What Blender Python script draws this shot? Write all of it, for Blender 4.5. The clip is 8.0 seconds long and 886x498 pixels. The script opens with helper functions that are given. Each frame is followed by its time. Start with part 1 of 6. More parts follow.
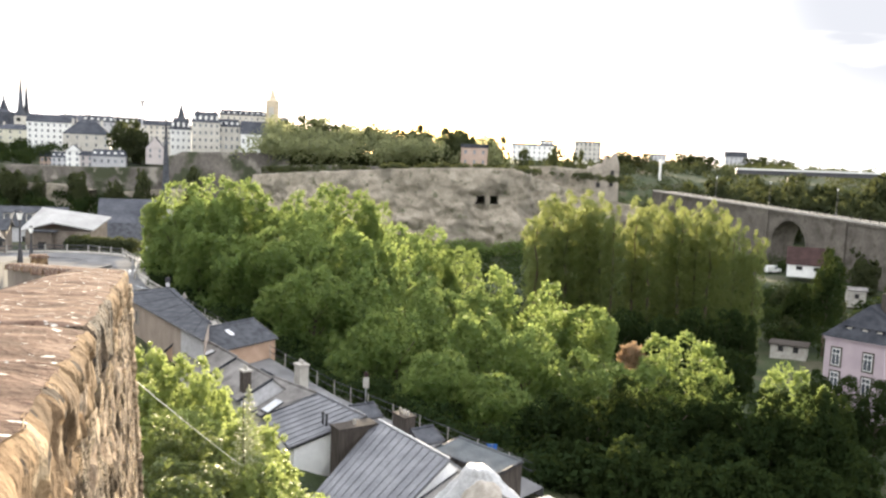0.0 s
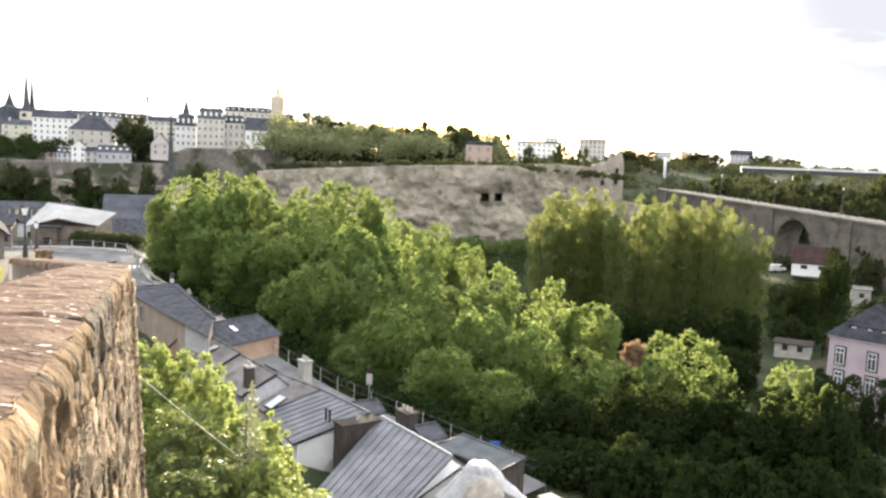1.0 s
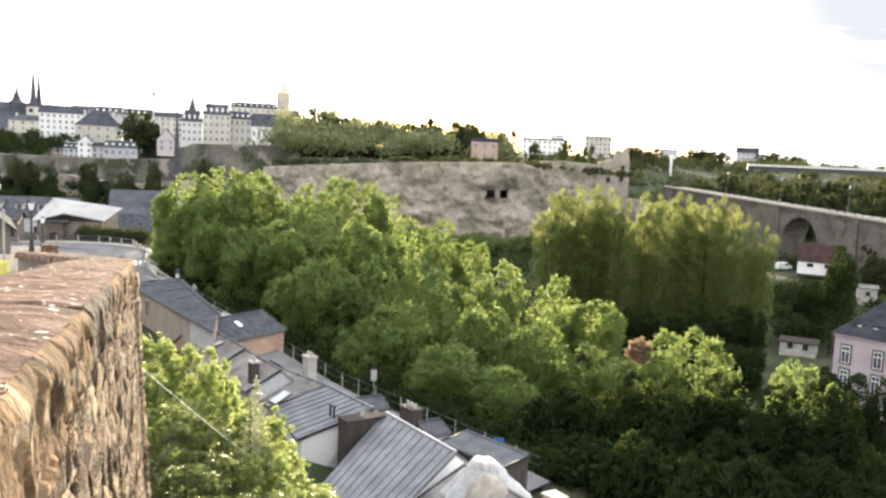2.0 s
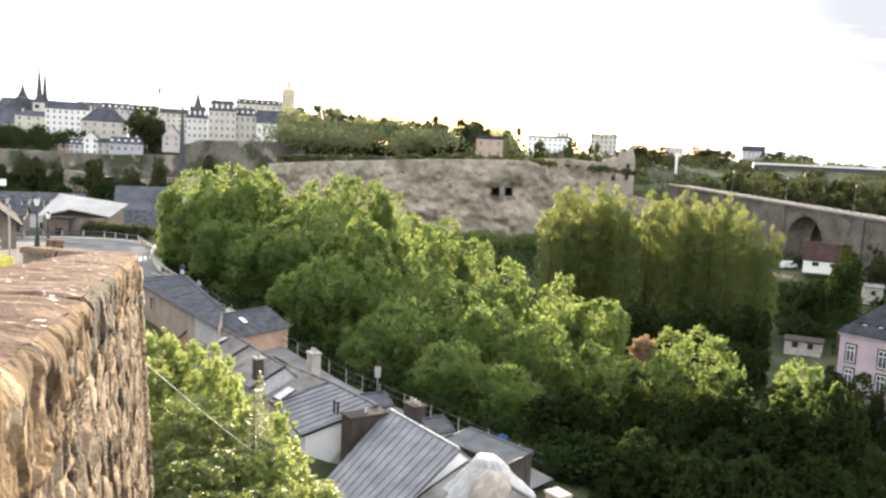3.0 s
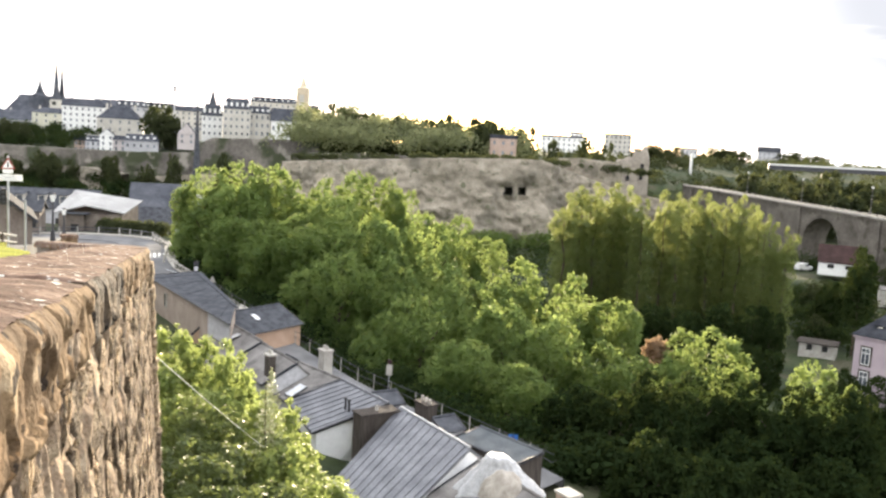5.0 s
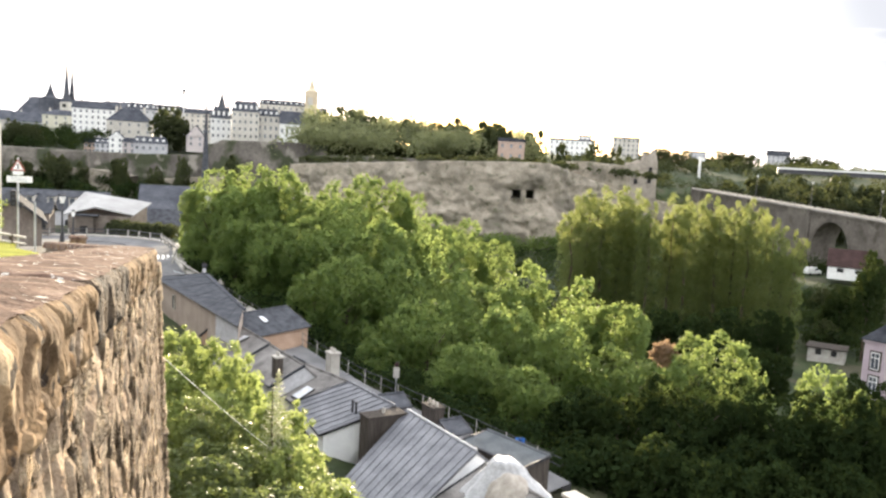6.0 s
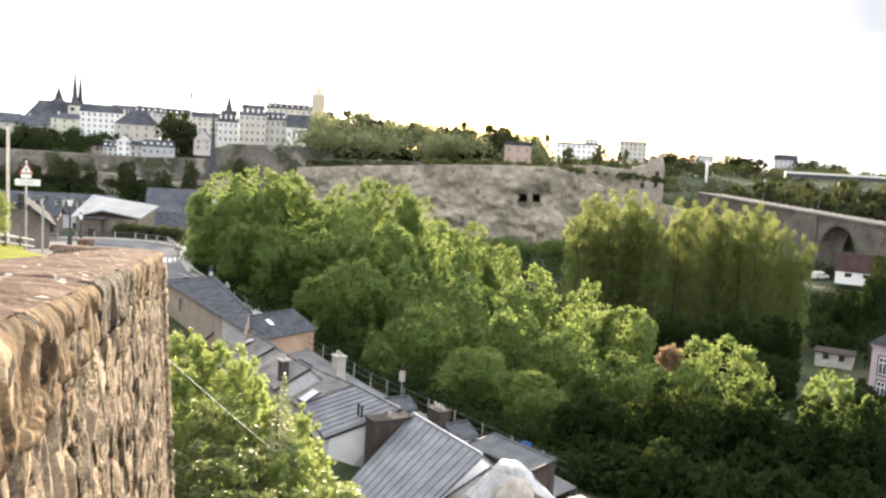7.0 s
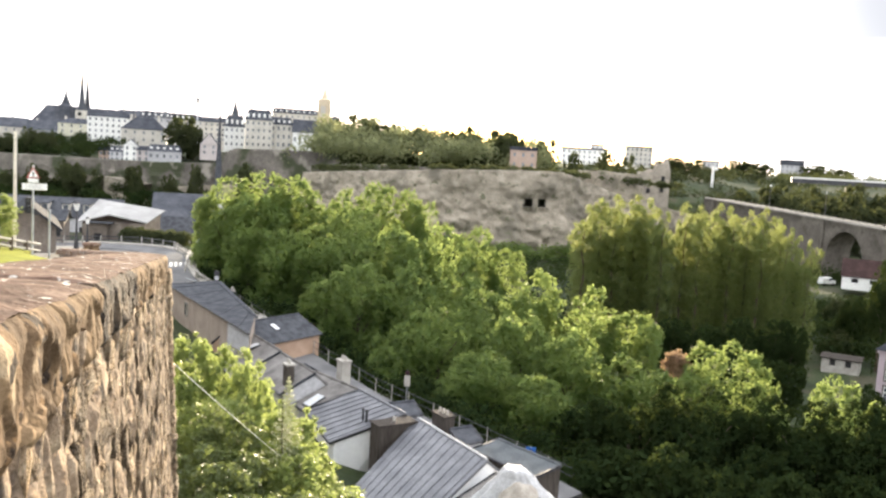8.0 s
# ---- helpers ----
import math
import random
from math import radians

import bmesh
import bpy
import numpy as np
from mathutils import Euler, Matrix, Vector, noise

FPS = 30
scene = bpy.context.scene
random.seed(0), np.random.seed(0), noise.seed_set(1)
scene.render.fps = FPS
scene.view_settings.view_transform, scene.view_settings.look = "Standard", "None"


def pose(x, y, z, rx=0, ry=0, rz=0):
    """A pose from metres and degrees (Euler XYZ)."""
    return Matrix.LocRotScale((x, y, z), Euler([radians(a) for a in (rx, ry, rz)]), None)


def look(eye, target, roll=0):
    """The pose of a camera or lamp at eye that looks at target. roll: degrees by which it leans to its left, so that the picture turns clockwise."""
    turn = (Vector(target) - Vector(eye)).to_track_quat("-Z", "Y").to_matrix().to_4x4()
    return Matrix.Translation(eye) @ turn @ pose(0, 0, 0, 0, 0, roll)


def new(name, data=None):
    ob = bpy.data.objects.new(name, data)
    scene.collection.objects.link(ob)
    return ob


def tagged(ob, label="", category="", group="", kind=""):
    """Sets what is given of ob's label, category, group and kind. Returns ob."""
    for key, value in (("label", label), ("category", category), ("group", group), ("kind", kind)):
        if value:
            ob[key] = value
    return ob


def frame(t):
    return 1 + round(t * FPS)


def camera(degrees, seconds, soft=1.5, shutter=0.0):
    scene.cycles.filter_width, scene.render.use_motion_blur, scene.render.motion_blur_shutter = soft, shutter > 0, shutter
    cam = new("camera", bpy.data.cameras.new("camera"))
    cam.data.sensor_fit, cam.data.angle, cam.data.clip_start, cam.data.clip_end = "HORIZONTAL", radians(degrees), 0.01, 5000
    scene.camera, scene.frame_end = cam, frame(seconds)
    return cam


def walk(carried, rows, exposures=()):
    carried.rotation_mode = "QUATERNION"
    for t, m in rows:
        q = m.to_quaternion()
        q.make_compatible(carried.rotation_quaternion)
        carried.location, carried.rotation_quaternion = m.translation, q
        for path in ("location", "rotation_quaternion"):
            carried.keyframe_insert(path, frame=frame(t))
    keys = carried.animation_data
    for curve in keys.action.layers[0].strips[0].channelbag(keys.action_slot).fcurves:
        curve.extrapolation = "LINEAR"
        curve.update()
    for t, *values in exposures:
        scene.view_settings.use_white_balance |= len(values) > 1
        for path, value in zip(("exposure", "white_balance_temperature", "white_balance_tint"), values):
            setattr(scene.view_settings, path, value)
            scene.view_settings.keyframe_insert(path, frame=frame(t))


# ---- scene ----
cam = camera(57.0, 8.0, soft=2.5)
PATH = [
    (0.0, pose(0.000, 0.000, 0.000, 84.40, -2.20, 0.20)),
    (0.5, pose(0.014, -0.009, -0.004, 84.30, -2.31, 0.35)),
    (1.0, pose(0.027, -0.019, -0.007, 84.19, -2.43, 0.52)),
    (1.5, pose(0.042, -0.029, -0.013, 84.06, -2.53, 0.73)),
    (3.0, pose(0.070, -0.037, -0.032, 83.74, -2.84, 1.26)),
    (3.5, pose(0.082, -0.044, -0.039, 83.65, -2.96, 1.49)),
    (4.0, pose(0.092, -0.047, -0.045, 83.61, -3.06, 1.72)),
    (4.5, pose(0.101, -0.048, -0.053, 83.60, -3.12, 1.95)),
    (6.0, pose(0.123, -0.047, -0.068, 83.80, -3.32, 2.77)),
    (6.5, pose(0.133, -0.050, -0.070, 83.90, -3.35, 3.02)),
    (7.0, pose(0.143, -0.058, -0.071, 84.03, -3.39, 3.23)),
    (7.5, pose(0.155, -0.071, -0.072, 84.20, -3.39, 3.45)),
    (8.0, pose(0.166, -0.086, -0.071, 84.35, -3.45, 3.62)),
]
walk(cam, PATH, exposures=[(0.0, 1.66), (8.0, 1.66)])

# ---- sky and sun: low evening sun straight ahead, thin bright cloud ----
SUN_AZ, SUN_EL = -3.5, 8.0  # degrees: to the right of straight ahead, above the horizon
sun_way = Vector((math.sin(radians(SUN_AZ)) * math.cos(radians(SUN_EL)), math.cos(radians(SUN_AZ)) * math.cos(radians(SUN_EL)), math.sin(radians(SUN_EL))))
world = bpy.data.worlds.new("sky")
scene.world = world
world.use_nodes = True
wn, wl = world.node_tree.nodes, world.node_tree.links
wn.clear()
sky = wn.new("ShaderNodeTexSky")
sky.sky_type, sky.sun_disc = "NISHITA", False
sky.sun_elevation, sky.sun_rotation = radians(SUN_EL), radians(SUN_AZ)
sky.air_density, sky.dust_density, sky.ozone_density = 1.0, 2.0, 1.0
coord, mapping, cloud = wn.new("ShaderNodeTexCoord"), wn.new("ShaderNodeMapping"), wn.new("ShaderNodeTexNoise")
mapping.inputs["Scale"].default_value = (1.0, 1.0, 5.0)
cloud.inputs["Scale"].default_value, cloud.inputs["Detail"].default_value = 2.2, 6.0
ramp = wn.new("ShaderNodeValToRGB")
ramp.color_ramp.elements[0].position, ramp.color_ramp.elements[0].color = 0.30, (0.06, 0.06, 0.06, 1)
ramp.color_ramp.elements[1].position, ramp.color_ramp.elements[1].color = 0.50, (0.92, 0.92, 0.92, 1)
mixer = wn.new("ShaderNodeMixRGB")
mixer.inputs[2].default_value = (9.0, 9.0, 9.2, 1)
back, wout = wn.new("ShaderNodeBackground"), wn.new("ShaderNodeOutputWorld")
back.inputs["Strength"].default_value = 0.10
wl.new(coord.outputs["Generated"], mapping.inputs["Vector"])
wl.new(mapping.outputs["Vector"], cloud.inputs["Vector"])
wl.new(cloud.outputs["Fac"], ramp.inputs["Fac"])
wl.new(ramp.outputs["Color"], mixer.inputs["Fac"])
wl.new(sky.outputs["Color"], mixer.inputs[1])
veil_way = Vector((math.sin(radians(29)) * math.cos(radians(13)), math.cos(radians(29)) * math.cos(radians(13)), math.sin(radians(13))))
dot, veil, wisps, thick_cloud = wn.new("ShaderNodeVectorMath"), wn.new("ShaderNodeMapRange"), wn.new("ShaderNodeMath"), wn.new("ShaderNodeMixRGB")
dot.operation, wisps.operation = "DOT_PRODUCT", "MULTIPLY"
dot.inputs[1].default_value = veil_way
veil.interpolation_type = "SMOOTHSTEP"
veil.inputs["From Min"].default_value, veil.inputs["From Max"].default_value = 0.974, 0.996
streaks, streak_map, streak_range = wn.new("ShaderNodeTexNoise"), wn.new("ShaderNodeMapping"), wn.new("ShaderNodeMapRange")
streak_map.inputs["Scale"].default_value = (1.6, 1.6, 9.0)
streaks.inputs["Scale"].default_value, streaks.inputs["Detail"].default_value = 2.0, 4.0
streak_range.inputs["From Min"].default_value, streak_range.inputs["From Max"].default_value = 0.20, 0.50
thick_cloud.inputs[2].default_value = (2.72, 2.78, 3.0, 1)
wl.new(coord.outputs["Generated"], dot.inputs[0])
wl.new(dot.outputs["Value"], veil.inputs["Value"])
wl.new(coord.outputs["Generated"], streak_map.inputs["Vector"])
wl.new(streak_map.outputs["Vector"], streaks.inputs["Vector"])
wl.new(streaks.outputs["Fac"], streak_range.inputs["Value"])
wl.new(veil.outputs["Result"], wisps.inputs[0])
wl.new(streak_range.outputs["Result"], wisps.inputs[1])
wl.new(wisps.outputs[0], thick_cloud.inputs["Fac"])
wl.new(mixer.outputs["Color"], thick_cloud.inputs[1])
wl.new(thick_cloud.outputs["Color"], back.inputs["Color"])
wl.new(back.outputs["Background"], wout.inputs["Surface"])
sun_data = bpy.data.lights.new("sun", "SUN")
sun_data.energy, sun_data.angle, sun_data.color = 5.0, radians(0.6), (1.0, 0.83, 0.60)
sun = new("sun", sun_data)
sun.matrix_world = look(sun_way * 300, (0, 0, 0))


# ---- materials ----
def material(name, tones, rough=0.85, scale=4.0, fine=40.0, bump=0.3, metal=0.0, spread=0.12, specular=0.3, stretch=(1, 1, 1), depth=0.02):
    """A procedural surface: two or three tones mixed by coarse and fine noise, varied from object to object, with relief."""
    m = bpy.data.materials.new(name)
    m.use_nodes = True
    n, l = m.node_tree.nodes, m.node_tree.links
    bsdf = n["Principled BSDF"]
    co, mp = n.new("ShaderNodeTexCoord"), n.new("ShaderNodeMapping")
    mp.inputs["Scale"].default_value = stretch
    l.new(co.outputs["Object"], mp.inputs["Vector"])
    big, small = n.new("ShaderNodeTexNoise"), n.new("ShaderNodeTexNoise")
    for node, s, d in ((big, scale, 5), (small, fine, 4)):
        node.inputs["Scale"].default_value, node.inputs["Detail"].default_value = s, d
        l.new(mp.outputs["Vector"], node.inputs["Vector"])
    r = n.new("ShaderNodeValToRGB")
    r.color_ramp.elements[0].position, r.color_ramp.elements[1].position = 0.36, 0.64
    r.color_ramp.elements[0].color, r.color_ramp.elements[1].color = (*tones[0], 1), (*tones[-1], 1)
    if len(tones) == 3:
        r.color_ramp.elements.new(0.5).color = (*tones[1], 1)
    l.new(big.outputs["Fac"], r.inputs["Fac"])
    info, vary = n.new("ShaderNodeObjectInfo"), n.new("ShaderNodeMapRange")
    vary.inputs["To Min"].default_value, vary.inputs["To Max"].default_value = 1 - spread, 1 + spread
    l.new(info.outputs["Random"], vary.inputs["Value"])
    grain = n.new("ShaderNodeMapRange")
    grain.inputs["From Min"].default_value, grain.inputs["From Max"].default_value = 0.3, 0.7
    grain.inputs["To Min"].default_value, grain.inputs["To Max"].default_value = 0.82, 1.15
    l.new(small.outputs["Fac"], grain.inputs["Value"])
    mul = n.new("ShaderNodeMath")
    mul.operation = "MULTIPLY"
    l.new(vary.outputs["Result"], mul.inputs[0])
    l.new(grain.outputs["Result"], mul.inputs[1])
    tint = n.new("ShaderNodeVectorMath")
    tint.operation = "SCALE"
    l.new(r.outputs["Color"], tint.inputs[0])
    l.new(mul.outputs[0], tint.inputs["Scale"])
    l.new(tint.outputs["Vector"], bsdf.inputs["Base Color"])
    bsdf.inputs["Roughness"].default_value, bsdf.inputs["Metallic"].default_value = rough, metal
    bsdf.inputs["Specular IOR Level"].default_value = specular
    if bump:
        bp = n.new("ShaderNodeBump")
        bp.inputs["Strength"].default_value, bp.inputs["Distance"].default_value = bump, depth
        l.new(small.outputs["Fac"], bp.inputs["Height"])
        l.new(bp.outputs["Normal"], bsdf.inputs["Normal"])
    return m


def add_spots(m, colour, scale, level, soft=0.03):
    """Spots of another colour with irregular outline on a surface, such as pale lichen."""
    n, l = m.node_tree.nodes, m.node_tree.links
    bsdf = n["Principled BSDF"]
    before = bsdf.inputs["Base Color"].links[0].from_socket
    co, a, b = n.new("ShaderNodeTexCoord"), n.new("ShaderNodeTexNoise"), n.new("ShaderNodeTexNoise")
    a.inputs["Scale"].default_value, a.inputs["Detail"].default_value = scale, 3
    r, mx = n.new("ShaderNodeValToRGB"), n.new("ShaderNodeMixRGB")
    r.color_ramp.elements[0].position, r.color_ramp.elements[1].position = level, level + soft
    mx.inputs[2].default_value = (*colour, 1)
    l.new(co.outputs["Object"], a.inputs["Vector"])
    l.new(a.outputs["Fac"], r.inputs["Fac"])
    l.new(r.outputs["Color"], mx.inputs["Fac"])
    l.new(before, mx.inputs[1])
    l.new(mx.outputs["Color"], bsdf.inputs["Base Color"])


def leaf_material(name, dark, light, through_light, share=0.45, gloss=0.08, rough=0.6):
    """Leaves: varied green with light shining through them."""
    m = bpy.data.materials.new(name)
    m.use_nodes = True
    n, l = m.node_tree.nodes, m.node_tree.links
    bsdf, out = n["Principled BSDF"], n["Material Output"]
    geo, info = n.new("ShaderNodeNewGeometry"), n.new("ShaderNodeObjectInfo")
    add = n.new("ShaderNodeMath")
    add.operation = "ADD"
    half = n.new("ShaderNodeMath")
    half.operation = "MULTIPLY"
    half.inputs[1].default_value = 0.5
    l.new(geo.outputs["Random Per Island"], add.inputs[0])
    l.new(info.outputs["Random"], add.inputs[1])
    l.new(add.outputs[0], half.inputs[0])
    r = n.new("ShaderNodeValToRGB")
    r.color_ramp.elements[0].color, r.color_ramp.elements[1].color = (*dark, 1), (*light, 1)
    l.new(half.outputs[0], r.inputs["Fac"])
    l.new(r.outputs["Color"], bsdf.inputs["Base Color"])
    bsdf.inputs["Roughness"].default_value = rough
    bsdf.inputs["Specular IOR Level"].default_value = gloss
    tr, mx = n.new("ShaderNodeBsdfTranslucent"), n.new("ShaderNodeMixShader")
    tr.inputs["Color"].default_value = (*through_light, 1)
    mx.inputs["Fac"].default_value = share
    l.new(bsdf.outputs["BSDF"], mx.inputs[1])
    l.new(tr.outputs["BSDF"], mx.inputs[2])
    l.new(mx.outputs["Shader"], out.inputs["Surface"])
    return m


M_STONE = material("sandstone", [(0.16, 0.11, 0.07), (0.38, 0.275, 0.175), (0.54, 0.43, 0.30)], 0.95, 2.4, 11.0, 1.0, spread=0.5, depth=0.10)
M_COPING = material("coping_mortar", [(0.07, 0.043, 0.033), (0.13, 0.082, 0.062), (0.215, 0.15, 0.115)], 0.95, 7.0, 45, 1.0, spread=0.12, depth=0.015, specular=0.08)
M_MORTAR = material("old_mortar", [(0.16, 0.115, 0.078), (0.29, 0.21, 0.145), (0.44, 0.345, 0.245)], 0.95, 11.0, 60, 1.0, depth=0.015)
M_FACE = material("quarry_faced_sandstone", [(0.085, 0.056, 0.034), (0.175, 0.116, 0.068), (0.25, 0.172, 0.102)], 0.95, 6.0, 34, 0.75, spread=0.15, depth=0.02, specular=0.08)
M_CRUST = material("blackened_sandstone", [(0.014, 0.012, 0.011), (0.045, 0.034, 0.026), (0.13, 0.094, 0.062)], 0.95, 7.0, 42, 1.0, spread=0.1, depth=0.03)
add_spots(M_FACE, (0.34, 0.26, 0.17), 9.0, 0.63)
# Dark spots paint the shade of small pits into face and mortar colours.
add_spots(M_FACE, (0.040, 0.030, 0.024), 15.0, 0.61)
add_spots(M_STONE, (0.06, 0.045, 0.035), 13.0, 0.62)
add_spots(M_MORTAR, (0.075, 0.058, 0.046), 7.0, 0.57, 0.06)
add_spots(M_COPING, (0.60, 0.58, 0.52), 24.0, 0.645)
M_ASPHALT = material("asphalt", [(0.12, 0.12, 0.125), (0.19, 0.19, 0.195)], 0.9, 0.4, 30, 0.3, specular=0.1)
M_PAVE = material("pale_paving", [(0.15, 0.145, 0.14), (0.21, 0.205, 0.195)], 0.95, 0.6, 20, 0.3, specular=0.03)
M_WHITE = material("white_paint", [(0.72, 0.72, 0.70), (0.82, 0.82, 0.80)], 0.6, 2.0, 30, 0.05)
M_GRASS = material("mown_grass", [(0.17, 0.185, 0.025), (0.29, 0.295, 0.045)], 1.0, 0.8, 25, 0.8, depth=0.05, specular=0.05)
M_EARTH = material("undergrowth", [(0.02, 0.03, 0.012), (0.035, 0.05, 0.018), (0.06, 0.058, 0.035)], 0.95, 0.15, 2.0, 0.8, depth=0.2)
M_STONEWALL = material("grey_rubble_wall", [(0.13, 0.105, 0.09), (0.21, 0.18, 0.155)], 0.95, 0.6, 5, 0.6, depth=0.05)
M_PALEROOF = material("pale_sheet_roof", [(0.34, 0.335, 0.33), (0.44, 0.435, 0.43)], 0.8, 0.4, 6, 0.2, specular=0.2)
M_SLATE = material("slate", [(0.055, 0.058, 0.068), (0.095, 0.10, 0.112)], 0.95, 1.5, 14, 0.35, spread=0.15, specular=0.04)
M_SHED_ROOF = material("blue_grey_roofing", [(0.088, 0.098, 0.108), (0.135, 0.146, 0.156)], 0.9, 0.8, 12, 0.3, specular=0.05)
M_SLATE_DARK = material("dark_slate", [(0.026, 0.028, 0.034), (0.05, 0.053, 0.062)], 0.9, 0.9, 14, 0.35, specular=0.05)
M_SLATE_FAR = material("town_slate", [(0.05, 0.054, 0.066), (0.09, 0.095, 0.11)], 0.95, 0.2, 2.0, 0.2, spread=0.3, specular=0.04)
M_ZINC = material("zinc_sheet", [(0.135, 0.14, 0.158), (0.20, 0.206, 0.226)], 0.5, 0.9, 9, 0.15, metal=0.4, spread=0.06)
M_FIBRE = material("fibre_cement", [(0.135, 0.128, 0.125), (0.25, 0.24, 0.232)], 0.95, 0.9, 12, 0.35, specular=0.05)
M_RENDER_TAN = material("tan_render", [(0.40, 0.33, 0.28), (0.50, 0.42, 0.36)], 0.9, 0.8, 25, 0.2)
M_RENDER_WHITE = material("white_render", [(0.74, 0.745, 0.76), (0.83, 0.835, 0.84)], 0.9, 0.8, 25, 0.15)
M_RENDER_ORANGE = material("apricot_render", [(0.42, 0.285, 0.205), (0.50, 0.35, 0.26)], 0.9, 0.8, 25, 0.15)
M_RENDER_PINK = material("pink_render", [(0.43, 0.355, 0.39), (0.51, 0.425, 0.46)], 0.9, 0.5, 20, 0.15)
M_BRICK_BROWN = material("brown_cladding", [(0.045, 0.038, 0.034), (0.085, 0.073, 0.064)], 0.85, 1.5, 20, 0.3, stretch=(6, 6, 0.6), specular=0.15)
M_CONCRETE = material("concrete", [(0.33, 0.31, 0.28), (0.46, 0.44, 0.40)], 0.9, 1.2, 25, 0.3)
M_BARK = material("bark", [(0.07, 0.05, 0.035), (0.14, 0.11, 0.08)], 0.95, 3, 25, 0.8, stretch=(2, 2, 0.4), depth=0.05)
M_METAL = material("dark_metal", [(0.05, 0.05, 0.055), (0.09, 0.09, 0.10)], 0.5, 4, 40, 0.1, metal=0.6)
M_GALV = material("galvanised_steel", [(0.42, 0.43, 0.45), (0.56, 0.57, 0.58)], 0.4, 4, 40, 0.1, metal=0.7)
M_DARK = material("dark_opening", [(0.015, 0.015, 0.016), (0.03, 0.03, 0.03)], 0.8, 2, 20, 0)
M_GLASS = material("window_glass", [(0.05, 0.06, 0.07), (0.09, 0.10, 0.12)], 0.06, 1, 8, 0, specular=0.6, spread=0.3)
# Sky reflection and distance haze are put into this paler base colour.
M_GLASS_FAR = material("sky_paled_glass", [(0.10, 0.11, 0.125), (0.20, 0.215, 0.235)], 0.12, 0.5, 8, 0, specular=0.7, spread=0.5)
M_ROCK = material("cliff_rock", [(0.26, 0.228, 0.18), (0.315, 0.277, 0.222), (0.375, 0.333, 0.27)], 0.95, 0.30, 1.9, 1.0, depth=0.4, stretch=(1.2, 1.2, 1.6))
M_FORT = material("fortress_masonry", [(0.075, 0.068, 0.06), (0.125, 0.113, 0.10), (0.19, 0.172, 0.148)], 0.95, 0.07, 0.9, 0.9, depth=0.4)
M_VIADUCT = material("viaduct_stone", [(0.082, 0.073, 0.063), (0.138, 0.124, 0.106)], 0.95, 0.2, 1.5, 0.5, depth=0.15)
add_spots(M_ROCK, (0.17, 0.153, 0.122), 0.13, 0.50, 0.16)
add_spots(M_ROCK, (0.125, 0.125, 0.08), 0.55, 0.58, 0.12)
add_spots(M_FORT, (0.05, 0.058, 0.032), 0.09, 0.49, 0.10)
add_spots(M_FORT, (0.25, 0.23, 0.20), 0.16, 0.62, 0.08)
add_spots(M_VIADUCT, (0.07, 0.062, 0.05), 0.35, 0.55, 0.12)
M_RED = material("red_paint", [(0.34, 0.07, 0.06), (0.42, 0.10, 0.085)], 0.5, 3, 30, 0)
M_BLUE = material("blue_paint", [(0.03, 0.12, 0.42), (0.05, 0.17, 0.50)], 0.5, 3, 30, 0)
M_TILE = material("red_roof_tiles", [(0.040, 0.026, 0.025), (0.066, 0.040, 0.038)], 0.9, 0.6, 6, 0.4, depth=0.05, specular=0.1)
M_TARP = material("white_tarpaulin", [(0.38, 0.385, 0.40), (0.50, 0.505, 0.52)], 0.55, 2, 12, 0.4, depth=0.05)
M_CREAM = material("cream_render", [(0.48, 0.455, 0.405), (0.60, 0.57, 0.515)], 0.9, 0.15, 3, 0.1, spread=0.1)
M_YELLOW = material("yellow_render", [(0.48, 0.465, 0.37), (0.58, 0.56, 0.46)], 0.9, 0.15, 3, 0.1)
M_PALE_PINK = material("pale_pink_render", [(0.44, 0.395, 0.385), (0.53, 0.48, 0.47)], 0.9, 0.15, 3, 0.1)
M_GREY = material("grey_render", [(0.40, 0.40, 0.42), (0.52, 0.52, 0.54)], 0.9, 0.15, 3, 0.1)
M_GOLD = material("golden_stone", [(0.46, 0.38, 0.27), (0.58, 0.49, 0.36)], 0.9, 0.15, 3, 0.1)
M_TERRA = material("terracotta_render", [(0.42, 0.31, 0.25), (0.52, 0.40, 0.33)], 0.9, 0.15, 3, 0.1)
M_LEAF = leaf_material("lime_leaves", (0.030, 0.056, 0.023), (0.088, 0.132, 0.050), (0.38, 0.47, 0.14), 0.5)
# Pale, dulled greens paint in the sun glare over the plateau trees.
M_LEAF_PALE = leaf_material("glare_pale_leaves", (0.048, 0.060, 0.036), (0.115, 0.130, 0.075), (0.40, 0.42, 0.20), 0.5)
# Leaf tones and translucency are darkened to carry the valley's shade.
M_LEAF_DARK = leaf_material("shade_dark_leaves", (0.010, 0.020, 0.008), (0.028, 0.045, 0.017), (0.065, 0.085, 0.022), 0.4, 0.02, 0.8)
# Dark olive leaves, darkened further for the shade on the far woods.
M_LEAF_FAR = leaf_material("far_leaves", (0.022, 0.031, 0.018), (0.058, 0.066, 0.034), (0.13, 0.145, 0.05), 0.35, 0.02, 0.8)
M_LEAF_POPLAR = leaf_material("poplar_leaves", (0.028, 0.048, 0.023), (0.085, 0.115, 0.052), (0.42, 0.46, 0.15), 0.5)
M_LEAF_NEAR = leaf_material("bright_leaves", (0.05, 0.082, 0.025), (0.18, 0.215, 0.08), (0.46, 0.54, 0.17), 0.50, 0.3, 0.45)
